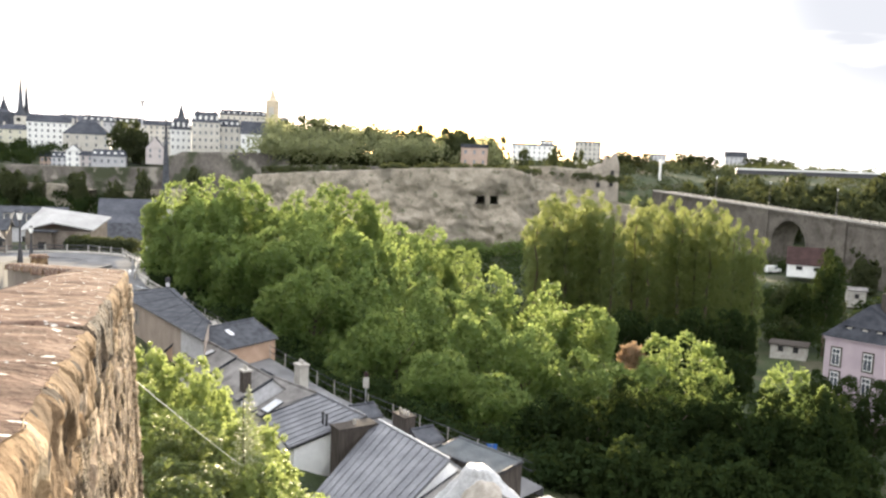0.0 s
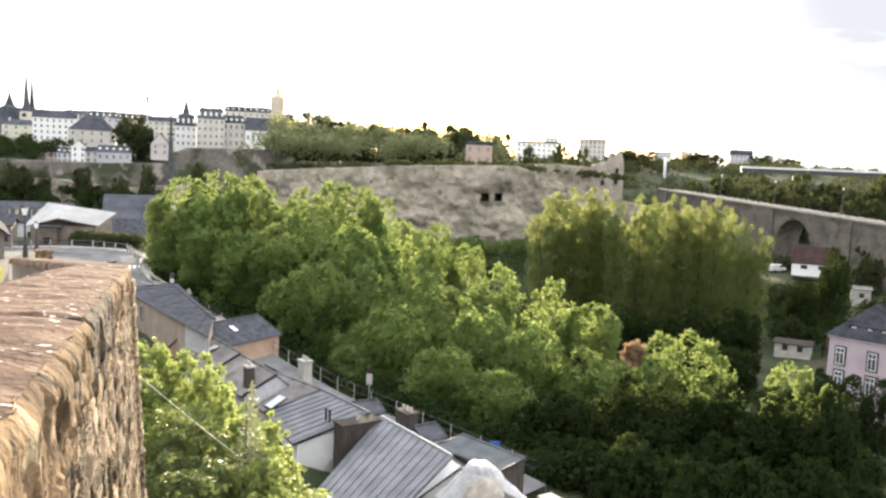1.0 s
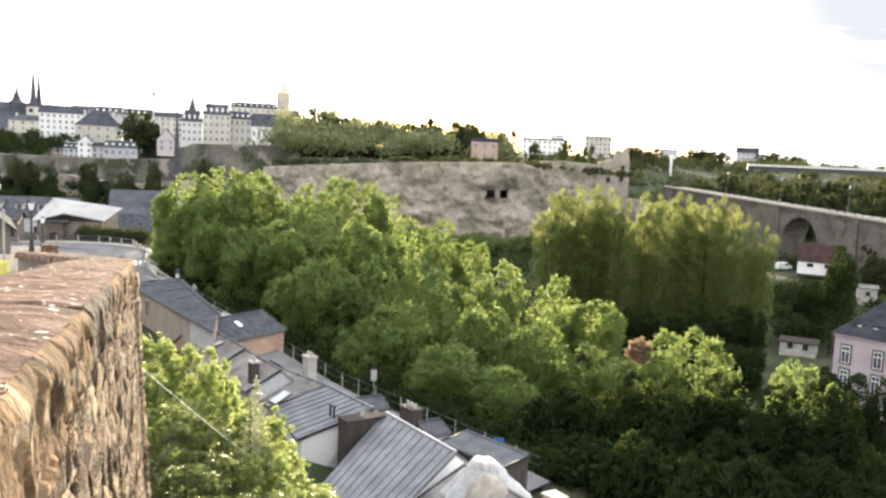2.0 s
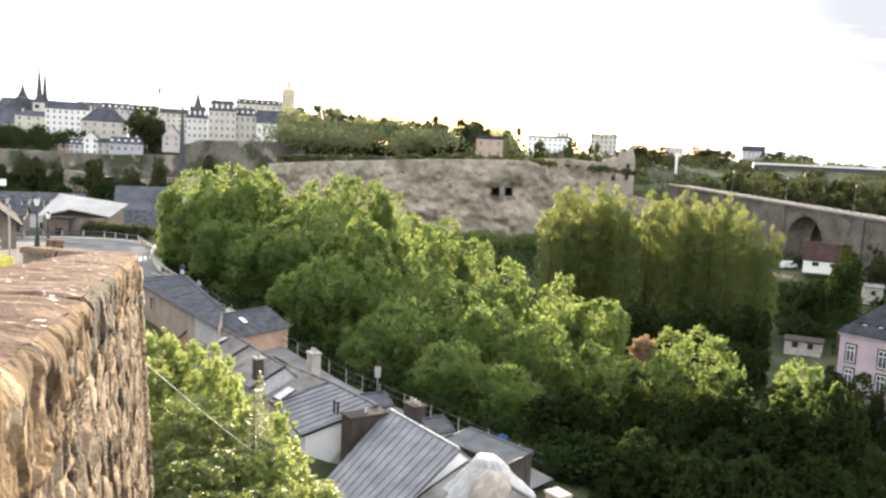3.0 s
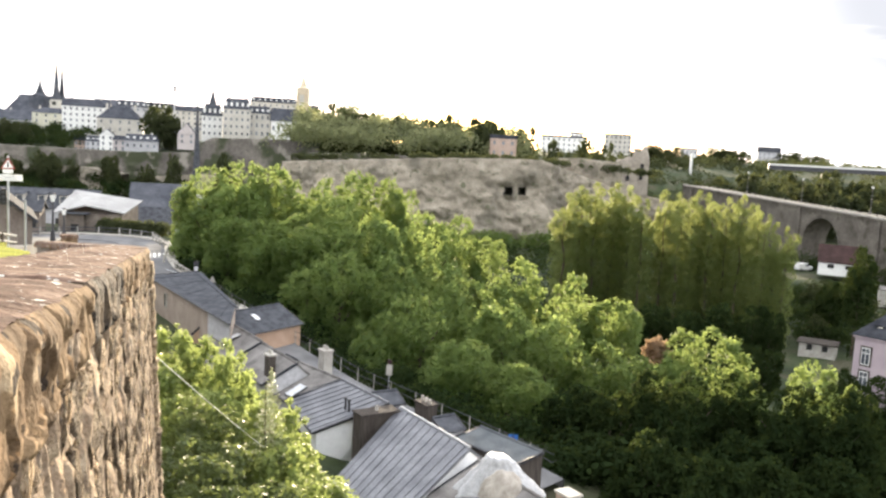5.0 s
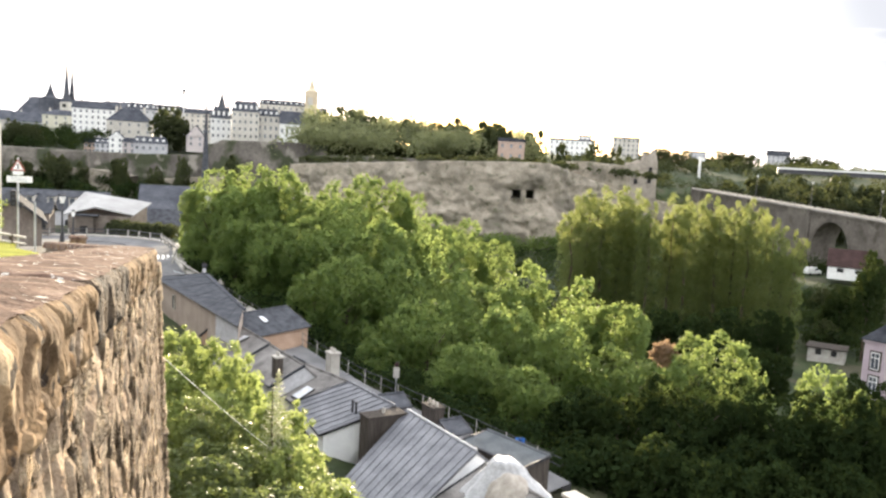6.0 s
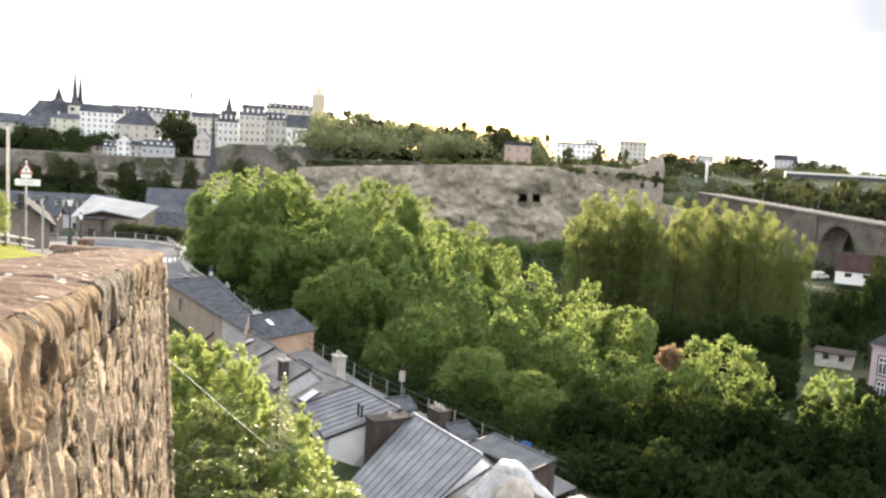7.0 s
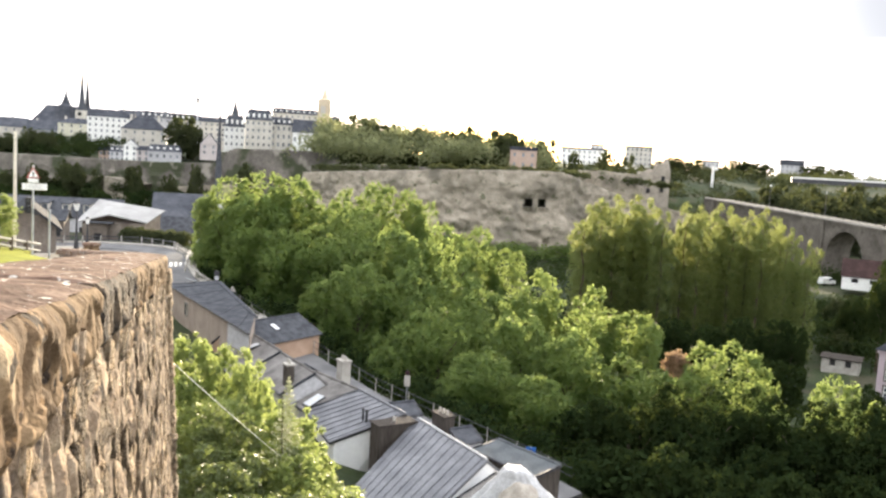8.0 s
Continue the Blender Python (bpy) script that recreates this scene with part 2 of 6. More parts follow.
# Darker greens than bright_leaves stand in for the slope trees' shaded lower part.
M_LEAF_GLOSSY_SHADE = leaf_material("glossy_shade_leaves", (0.035, 0.06, 0.022), (0.12, 0.15, 0.06), (0.26, 0.31, 0.09), 0.42, 0.35, 0.48)
M_LEAF_RED = leaf_material("rusty_leaves", (0.17, 0.115, 0.08), (0.30, 0.21, 0.14), (0.46, 0.32, 0.18), 0.45)
M_LEAF_CONIFER = leaf_material("conifer_needles", (0.10, 0.135, 0.07), (0.30, 0.33, 0.21), (0.62, 0.66, 0.38), 0.5, 0.5, 0.35)
M_RAIL = material("pale_timber", [(0.55, 0.49, 0.41), (0.70, 0.65, 0.57)], 0.85, 3, 30, 0.3, stretch=(3, 3, 1))


# ---- building helpers ----
def part(name, bm, mat, parent=None, label="", loc=None, smooth=False):
    """Links a bmesh as one mesh object under a thing or part."""
    me = bpy.data.meshes.new(name)
    bm.to_mesh(me)
    bm.free()
    me.materials.append(mat)
    if smooth:
        for p in me.polygons:
            p.use_smooth = True
    ob = new(name, me)
    if parent:
        ob.parent = parent
    if loc is not None:
        ob.location = loc
    if label:
        tagged(ob, label)
    return ob


def shared(name, me, parent, m):
    """An object of its own on a shared mesh, at the local pose m."""
    ob = new(name, me)
    ob.parent = parent
    ob.matrix_local = m
    return ob


def thing(name, x, y, z, label, category, group="", yaw=0.0, kind=""):
    ob = new(name)
    ob.matrix_world = pose(x, y, z, 0, 0, yaw)
    return tagged(ob, label, category, group, kind)


def box(x0, x1, y0, y1, z0, z1, bevel=0.0, bm=None):
    bm2 = bmesh.new()
    bmesh.ops.create_cube(bm2, size=1, matrix=Matrix.LocRotScale(((x0 + x1) / 2, (y0 + y1) / 2, (z0 + z1) / 2), None, (x1 - x0, y1 - y0, z1 - z0)))
    if bevel:
        bmesh.ops.bevel(bm2, geom=bm2.edges[:], offset=bevel, segments=2, affect="EDGES")
    return join(bm, bm2)


def join(bm, bm2):
    if bm is None:
        return bm2
    tmp = bpy.data.meshes.new("tmp")
    bm2.to_mesh(tmp)
    bm2.free()
    bm.from_mesh(tmp)
    bpy.data.meshes.remove(tmp)
    return bm


def tube(p, q, r0, r1=None, sides=10, bm=None):
    """A tapered bar from p to q."""
    bm2 = bmesh.new()
    p, q = Vector(p), Vector(q)
    turn = (q - p).to_track_quat("Z", "Y").to_matrix().to_4x4()
    bmesh.ops.create_cone(bm2, cap_ends=True, segments=sides, radius1=r0, radius2=r0 if r1 is None else r1, depth=(q - p).length,
                          matrix=Matrix.Translation((p + q) / 2) @ turn)
    return join(bm, bm2)


def prism(points, z0, z1):
    """A plan polygon raised from z0 to z1."""
    bm = bmesh.new()
    low = [bm.verts.new((x, y, z0)) for x, y in points]
    high = [bm.verts.new((x, y, z1)) for x, y in points]
    n = len(points)
    bm.faces.new(low[::-1]), bm.faces.new(high)
    for i in range(n):
        bm.faces.new((low[i], low[(i + 1) % n], high[(i + 1) % n], high[i]))
    bmesh.ops.recalc_face_normals(bm, faces=bm.faces[:])
    return bm


def slab(corners, thick):
    """A flat panel with thickness below the given corner points."""
    bm = bmesh.new()
    c = [Vector(p) for p in corners]
    nrm = (c[1] - c[0]).cross(c[-1] - c[0]).normalized()
    if nrm.z < 0:
        nrm = -nrm
    high = [bm.verts.new(p) for p in c]
    low = [bm.verts.new(p - nrm * thick) for p in c]
    n = len(c)
    bm.faces.new(high), bm.faces.new(low[::-1])
    for i in range(n):
        bm.faces.new((high[i], low[i], low[(i + 1) % n], high[(i + 1) % n]))
    bmesh.ops.recalc_face_normals(bm, faces=bm.faces[:])
    return bm


def smooth_step(a, b, v):
    t = min(1.0, max(0.0, (v - a) / (b - a)))
    return t * t * (3 - 2 * t)


# ---- the lie of the land ----
ANCHORS = [  # hillside under the wall, terrace of the houses, hairpin road, valley floor
    (3, 4, -11), (-1, 12, -12), (-5, 22, -14), (-11, 35, -15.5), (-17, 50, -17), (-25, 66, -16.5), (8, 22, -19), (0, 36, -20.5),
    (-36, 91, -13.2), (-24, 76, -16.4), (-10, 61, -18.6), (3, 50, -20.2), (18, 37, -22.6),
    (-48, 104, -12.6), (-60, 120, -13), (-60, 150, -17), (-110, 150, -16),
    (0, 85, -27), (25, 70, -30), (40, 58, -30), (20, 100, -28), (46, 90, -27), (55, 120, -27.5), (30, 135, -26),
    (0, 130, -25), (-24, 110, -21), (10, 200, -24), (85, 200, -23), (60, 160, -26), (-50, 200, -23), (120, 120, -24), (30, 0, -22)]


def land(x, y):
    """Height of the ground at a place."""
    top = bottom = 0.0
    for ax, ay, az in ANCHORS:
        w = 1.0 / ((x - ax) ** 2 + (y - ay) ** 2 + 6.0) ** 1.7
        top, bottom = top + w * az, bottom + w
    near = top / bottom
    far = -23 + 16.5 * smooth_step(350, 368, y) + 6 * smooth_step(397, 426, y) + 9 * smooth_step(430, 560, y)
    k = smooth_step(205, 262, y)
    return near * (1 - k) + far * k


def street(x, y):
    """Height of the sloping street behind the parapet."""
    return -1.3 - 0.1 * (-0.45 * x + 0.89 * y)


def ground_sheet():
    def steps(near, far, fine, grow):
        v, out, d = 0.0, [0.0], fine
        while v < far:
            d = fine if v < near else d * grow
            v += d
            out.append(v)
        return out
    right, ahead = steps(130, 4500, 2.5, 1.22), steps(330, 4500, 2.5, 1.22)
    xs = [-v for v in right[:0:-1]] + right
    ys = [-v for v in steps(20, 4500, 5, 1.5)[:0:-1]] + ahead
    verts = [(x, y, land(x, y) + 0.35 * noise.noise(Vector((x * 0.15, y * 0.15, 3)))) for y in ys for x in xs]
    w = len(xs)
    faces = [(j * w + i, j * w + i + 1, (j + 1) * w + i + 1, (j + 1) * w + i) for j in range(len(ys) - 1) for i in range(w - 1)]
    me = bpy.data.meshes.new("ground")
    me.from_pydata(verts, [], faces)
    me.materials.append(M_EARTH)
    for p in me.polygons:
        p.use_smooth = True
    tagged(new("ground", me), "dark green overgrown valley floor and wooded slopes", "ground", kind="structure")


ground_sheet()


def ribbon(name, line, width, lift, mat, label, category, thick=0.3, base=land):
    """A road along a smooth line of (x, y, z), with thickness."""
    pts = [Vector(p) for p in line]
    path = []
    for i in range(len(pts) - 1):
        a, b, c, d = pts[max(0, i - 1)], pts[i], pts[i + 1], pts[min(len(pts) - 1, i + 2)]
        for k in range(8):
            t = k / 8
            path.append(0.5 * ((2 * b) + (c - a) * t + (2 * a - 5 * b + 4 * c - d) * t * t + (3 * b - a - 3 * c + d) * t ** 3))
    path.append(pts[-1])
    bm = bmesh.new()
    rows = []
    for i, p in enumerate(path):
        w = (path[min(i + 1, len(path) - 1)] - path[max(i - 1, 0)])
        n = Vector((-w.y, w.x, 0)).normalized()
        l, r = p + n * width / 2, p - n * width / 2
        rows.append([bm.verts.new(v) for v in ((l.x, l.y, p.z + lift), (r.x, r.y, p.z + lift), (r.x, r.y, p.z + lift - thick), (l.x, l.y, p.z + lift - thick))])
    for a, b in zip(rows, rows[1:]):
        for k in range(4):
            bm.faces.new((a[k], a[(k + 1) % 4], b[(k + 1) % 4], b[k]))
    bmesh.ops.recalc_face_normals(bm, faces=bm.faces[:])
    return tagged(part(name, bm, mat), label, category, kind="structure"), path


LOWER_ROAD = [(-60, 86, -11.9), (-53, 96, -12.3), (-46, 99.6, -12.4), (-40, 97.0, -12.4), (-37.0, 90.8, -12.7), (-34.8, 86.4, -13.2), (-30.6, 82.5, -14.7), (-23.1, 74.5, -15.9), (-16.6, 67.5, -16.9), (-10.1, 60.5, -17.9), (-7.2, 57.5, -18.1), (2.7, 49.5, -19.3), (5.2, 47.4, -19.7)]
tagged(part("road", prism([(-46, 88.5), (-38.5, 87), (-37.5, 92), (-43, 97), (-51, 95.5)], -14.5, -12.33), M_ASPHALT), "grey asphalt apron inside the bend of the road", "road", kind="structure")
_, road_path = ribbon("road", LOWER_ROAD, 5.2, 0.12, M_ASPHALT, "grey asphalt road curving down past the houses", "road", 2.5)


# ---- the parapet wall at the camera's side, and the street that it holds up ----
WALL_U, WALL_N = Vector((-0.351, 0.936, 0)), Vector((0.936, 0.351, 0))  # along the wall, and outwards
WALL_O = Vector((-0.117, 0.0, 0))
FAR_U = Vector((-0.552, 0.834, 0)).normalized()  # the wall beyond its bend
FAR_N = Vector((FAR_U.y, -FAR_U.x, 0))
WALL_END, WALL_T, COPE_H = 9.1, 0.50, 0.19


def wall_top(s):
    return -0.20 - 0.108 * s


def rough_stone(seed, cuts, amount):
    """A unit block with worn, uneven faces, as a mesh that many stones share."""
    bm = bmesh.new()
    bmesh.ops.create_cube(bm, size=1)
    bmesh.ops.subdivide_edges(bm, edges=bm.edges[:], cuts=cuts, use_grid_fill=True)
    for v in bm.verts:
        ball = v.co.normalized() * 0.62
        v.co = v.co.lerp(ball, 0.15)
        v.co += amount * noise.noise_vector(v.co * 2.1 + Vector((seed * 7.3, seed, 0))) + amount * 0.4 * noise.noise_vector(v.co * 6 + Vector((seed, 3, 0)))
    me = bpy.data.meshes.new("stone")
    bm.to_mesh(me)
    bm.free()
    for p in me.polygons:
        p.use_smooth = True
    return me


def parapet():
    wall = tagged(new("wall_parapet"), "weathered sandstone rubble parapet with worn coping and lichen", "wall", kind="structure")
    rnd = random.Random(4)
    # rough eroded face: outer side, leaning outwards towards its foot
    verts, faces, nz = [], [], 110
    stations = [-9.0 + 0.2 * i for i in range(46)] + [0.2 + (WALL_END - 0.2) * (i / 480) ** 1.15 for i in range(481)]
    for s in stations:
        p = WALL_O + WALL_U * s
        for j in range(nz + 1):
            down = 0.10 + 4.4 * (j / nz) ** 1.25
            slow = noise.noise(Vector((s * 3.1, down * 4.0, 1)))
            cleft = abs(noise.noise(Vector((s * 6.5 + 0.8 * slow, down * 3.2, 12))))
            crumb = noise.noise(Vector((s * 15, down * 7.5, 5)))
            grit = noise.noise(Vector((s * 34, down * 20, 8)))
            push = 0.014 * slow - 0.034 * max(0.0, 1 - cleft * 7) + 0.017 * crumb + 0.008 * grit
            q = p + WALL_N * (0.055 * down - 0.017 + push)
            verts.append((q.x, q.y, wall_top(s) - down))
    for i in range(len(stations) - 1):
        for j in range(nz):
            k = i * (nz + 1) + j
            faces.append((k, k + nz + 1, k + nz + 2, k + 1))
    me = bpy.data.meshes.new("mortar_face")
    me.from_pydata(verts, [], faces)
    me.materials.append(M_MORTAR)
    for f in me.polygons:
        f.use_smooth = True
    new("mortar_face", me).parent = wall
    # core behind the face, then the far stretch after the bend
    # The far core's darker grey paints in shade on its inner face.
    for u, n, o, s0, s1, k0, mat in ((WALL_U, WALL_N, WALL_O, -9.0, WALL_END, 0.0, M_MORTAR), (FAR_U, FAR_N, WALL_O + WALL_U * WALL_END, 0.0, 6.9, WALL_END, M_STONEWALL)):
        bm, v = bmesh.new(), []
        for s in (s0, s1):
            for across, down, lean in ((-0.05, 0.05, 0), (-WALL_T + 0.02, 0.05, 0), (-WALL_T + 0.02, 1.9, 0), (0.12, 4.8, 0)):
                p = o + u * s + n * across
                v.append(bm.verts.new((p.x, p.y, wall_top(k0 + s) - down - (6.0 if down > 4 else 0))))
        for k in range(4):
            bm.faces.new((v[k], v[(k + 1) % 4], v[4 + (k + 1) % 4], v[4 + k]))
        bm.faces.new(v[0:4]), bm.faces.new(v[7:3:-1])
        bmesh.ops.recalc_face_normals(bm, faces=bm.faces[:])
        part("core", bm, mat, wall)
    # end face of the near stretch, down the corner
    for j in range(16):
        me = corner_meshes[j % 3]
        down = 0.28 + 0.26 * j
        p = WALL_O + WALL_U * (WALL_END - 0.10) + WALL_N * (0.055 * down - 0.14)
        shared("quoin", me, wall, Matrix.LocRotScale((p.x, p.y, wall_top(WALL_END) - down), Euler((0, rnd.uniform(-0.05, 0.05), 1.929 + rnd.uniform(-0.06, 0.06))), (0.30 + 0.1 * (j % 2), 0.34, 0.25)))
    # coping blocks: long quarry-faced stones with flat, worn tops
    joints = (-9.0, -7.8, -6.4, -5.3, -4.1, -2.9, -1.7, -0.6, 1.56, 2.36, 3.84, 5.1, 6.5, 7.8, WALL_END + 0.03)
    for k, (s0, s1) in enumerate(zip(joints, joints[1:])):
        block(wall, WALL_O, WALL_U, WALL_N, s0, s1 - s0 - (0.03 if k in (7, 8) else 0.014), 0.0, rnd, 90 if 5 < k < 11 else 40, M_CRUST if k == 9 else M_FACE)
    s = 0.0
    while s < 6.9:
        l = min(rnd.uniform(0.8, 1.3), max(0.4, 6.95 - s))
        block(wall, WALL_O + WALL_U * WALL_END, FAR_U, FAR_N, s, l, WALL_END, rnd, 8, thin=0.4)
        s += l + 0.012
    # rubble stones in uneven courses on the outer face
    z, count = COPE_H * 1.05, 0
    while z < 3.4 and count < 560:
        h = rnd.uniform(0.07, 0.15) * (1 + 0.28 * z)
        s = max(0.3, 0.9 + z * 1.2 - 0.9) + rnd.uniform(-0.2, 0)
        while s < WALL_END - 0.15 and count < 560:
            l = rnd.uniform(0.07, 0.22) * (1 + 0.28 * z)
            down = z + h / 2
            p = WALL_O + WALL_U * (s + l / 2) + WALL_N * (0.055 * down - 0.066 + rnd.uniform(-0.016, 0.012))
            shared("rubble_stone", rnd.choice(rubble_meshes), wall, Matrix.LocRotScale((p.x, p.y, wall_top(s + l / 2) - down),
                   Euler((rnd.uniform(-0.1, 0.1), 0.108 + rnd.uniform(-0.12, 0.12), 1.929 + rnd.uniform(-0.05, 0.05))), (l * 1.0, 0.09, h * rnd.uniform(0.86, 1.06))))
            s, count = s + l + rnd.uniform(0.0, 0.03), count + 1
        z += h


def block(wall, o, u, n, s, l, k0, rnd, fine=50, mat=M_FACE, thin=1.0):
    """One coping stone from s to s + l: a rough outer face, and a top layer of its own."""
    seed = rnd.uniform(0, 50)
    lift, out = rnd.uniform(-0.004, 0.005), rnd.uniform(-0.004, 0.012)
    h = COPE_H * rnd.uniform(0.92, 1.3) * thin
    ns, nf, nt = max(6, int(l * fine)), 22 if fine > 20 else 8, 8
    face, top = bmesh.new(), bmesh.new()
    rows_f, rows_t = [], []
    for i in range(ns + 1):
        f = i / ns
        sq = s + l * f
        end = min(f, 1 - f) * l
        tuck = 0.035 * max(0, 1 - end / 0.045) ** 2
        zt = wall_top(k0 + sq) + lift

        def edge(v):
            flute = noise.noise(Vector((sq * 11.0, v * 1.5, seed)))
            chip = noise.noise(Vector((sq * 8.0, v * 2.2, seed + 3)))
            crack = abs(noise.noise(Vector((sq * 4.5 + 0.3 * v, v * 0.7, seed + 20))))
            step = 0.010 if noise.noise(Vector((sq * 5.0, v * 1.6, seed + 11))) > 0.12 else 0.0
            return step - 0.016 * max(0.0, 1 - crack * 14) + 0.013 * flute * (1.25 - 0.5 * v) + 0.010 * chip + 0.0025 * noise.noise(Vector((sq * 42, v * 8, seed + 8)))
        row = []
        for j in range(nf + 1):
            v = j / nf
            round_off = 0.026 * max(0, 1 - v * 5) ** 2 + 0.03 * max(0, v - 0.85) * 6
            p = o + u * sq + n * (out + edge(v) * (0.5 + v) - round_off - tuck)
            row.append(face.verts.new((p.x, p.y, zt - 0.012 - h * v)))
        rows_f.append(row)
        row = []
        for j in range(nt + 1):
            v = j / nt
            p = o + u * sq + n * ((out + edge(0) * 0.5 - 0.022 - tuck) * (1 - v) - (WALL_T + 0.01) * v)
            z = zt + 0.022 * v + 0.010 * noise.noise(Vector((sq * 7, v * 4, seed))) - 0.012 * (max(0, 1 - v * 6) + max(0, v * 6 - 5)) - tuck * 0.5
            row.append(top.verts.new((p.x, p.y, z)))
        p = o + u * sq - n * (WALL_T + 0.01)
        row.append(top.verts.new((p.x, p.y, zt - h)))
        rows_t.append(row)
    for bm, rows in ((face, rows_f), (top, rows_t)):
        for a, b in zip(rows, rows[1:]):
            for j in range(len(a) - 1):
                bm.faces.new((a[j], a[j + 1], b[j + 1], b[j]))
        if bm is face:
            continue
        bmesh.ops.recalc_face_normals(bm, faces=bm.faces[:])
    for rows in (rows_f[0], rows_f[-1]):
        q = [face.verts.new(v.co - n * (WALL_T - 0.03)) for v in (rows[0], rows[-1])]
        face.faces.new(rows + [q[1], q[0]])
    bmesh.ops.recalc_face_normals(face, faces=face.faces[:])
    stone = part("coping_stone", face, mat, wall, smooth=True)
    part("worn_top", top, M_COPING, stone, "brown weathered top with pale lichen", smooth=True)


def mesh_set(count, cuts, amount, mat, first):
    out = []
    for k in range(count):
        me = rough_stone(first + k, cuts, amount)
        me.materials.append(mat)
        out.append(me)
    return out


rubble_meshes, corner_meshes = mesh_set(14, 3, 0.20, M_STONE, 20), mesh_set(3, 3, 0.09, M_STONE, 40)


def embankment():
    """The sloping street and the ground to its side, held up by the parapet wall."""
    inner = WALL_O + WALL_U * -9.2 - WALL_N * (WALL_T - 0.05)
    bend = WALL_O + WALL_U * WALL_END - WALL_N * (WALL_T - 0.05)
    far = bend + FAR_U * 12
    plan = [(inner.x, inner.y), (bend.x, bend.y), (far.x, far.y), (-22, 38), (-34, 64), (-44, 88), (-90, 96), (-120, 40), (-60, -22)]
    bm = prism(plan, -20, 0)
    for v in bm.verts:
        if v.co.z > -1:
            v.co.z = street(v.co.x, v.co.y)
    tagged(part("street", bm, M_PAVE), "pale grey paved street sloping down behind the parapet", "street", kind="structure")
    bm = prism([(-7.2, 5), (-11.35, 18), (-17.3, 31.5), (-21.3, 36.0), (-23.3, 40.2), (-60, 52), (-70, 20), (-40, -5)], 0, 1)
    for v in bm.verts:
        v.co.z = street(v.co.x, v.co.y) + (0.20 + 0.04 * max(0.0, -v.co.x - 17) if v.co.z > 0.5 else -0.3)
    tagged(part("lawn", bm, M_GRASS), "sunlit yellow-green mown grass bank beside the street", "grass", kind="structure")


embankment()
parapet()


# ---- trees ----
def leaf_cloud(name, centres, leaves, size, mat, seed, up=0.25, narrow=0.6, fuzz=0.14, deep=0.5, wild=0.55):
    """Many small pointed leaves over rounded clumps: centres of (x, y, z, rx, rz)."""
    rng = np.random.default_rng(seed)
    area = np.array([c[3] * c[3] + c[3] * c[4] for c in centres])
    counts = np.maximum(8, (leaves * area / area.sum()).astype(int))
    verts, total = [], 0
    for (cx, cy, cz, rx, rz), n in zip(centres, counts):
        d = rng.normal(size=(n, 3))
        d /= np.linalg.norm(d, axis=1)[:, None]
        d[:, 2] = np.where((d[:, 2] < -0.2) & (rng.random(n) < 0.6), -d[:, 2], d[:, 2])
        r = np.minimum(1.0 - deep * rng.random(n) ** 2 + fuzz * rng.normal(size=n), 1.0 + 0.9 * fuzz)
        pos = d * r[:, None] * np.array([rx, rx, rz]) + np.array([cx, cy, cz])
        nrm = d + wild * rng.normal(size=(n, 3)) + np.array([0, 0, up])
        nrm /= np.linalg.norm(nrm, axis=1)[:, None]
        a = np.cross(nrm, rng.normal(size=(n, 3)))
        a /= np.linalg.norm(a, axis=1)[:, None]
        b = np.cross(nrm, a)
        s = (size * (0.6 + 0.8 * rng.random(n)))[:, None]
        verts.append(np.stack([pos - a * s, pos + b * s * narrow - nrm * s * 0.2, pos + a * s, pos - b * s * narrow - nrm * s * 0.2], axis=1).reshape(-1, 3))
        total += n
    v = np.concatenate(verts)
    me = bpy.data.meshes.new(name)
    me.vertices.add(len(v))
    me.vertices.foreach_set("co", v.ravel())
    me.loops.add(total * 4)
    me.loops.foreach_set("vertex_index", np.arange(total * 4))
    me.polygons.add(total)
    me.polygons.foreach_set("loop_start", np.arange(total) * 4)
    me.polygons.foreach_set("loop_total", np.full(total, 4))
    me.materials.append(mat)
    me.update()
    return me


def broad_clumps(seed, w, h, count, low=0.22, grain=1.0):
    """Clumps of a broad, uneven crown w wide on a tree h high, base at 0."""
    rnd = random.Random(seed)
    out = [(0, 0, h * 0.56, w * 0.30, h * 0.24)]
    for k in range(count):
        t = (k + 0.5) / count
        a = k * 2.399 + rnd.uniform(-0.5, 0.5)
        side = Vector((math.cos(a) * 1.25, math.sin(a) * 1.25, seed * 3.7))
        z = low + (0.93 - low) * t ** 0.85
        prof = math.sin(math.pi * min(1, max(0.0, (z - low + 0.10) / (1.10 - low)))) ** 0.6
        z *= 1 + 0.11 * noise.noise(side * 1.4)
        r = w * 0.44 * prof * (1 + 0.40 * noise.noise(side + Vector((0, 0, z * 3.2)))) * rnd.uniform(0.5, 1.08)
        c = w * rnd.choice((0.045, 0.06, 0.08, 0.12)) * rnd.uniform(0.8, 1.2) * grain
        out.append((math.cos(a) * r, math.sin(a) * r, h * z - c * 0.6, c, c * rnd.uniform(0.8, 1.3)))
    return out


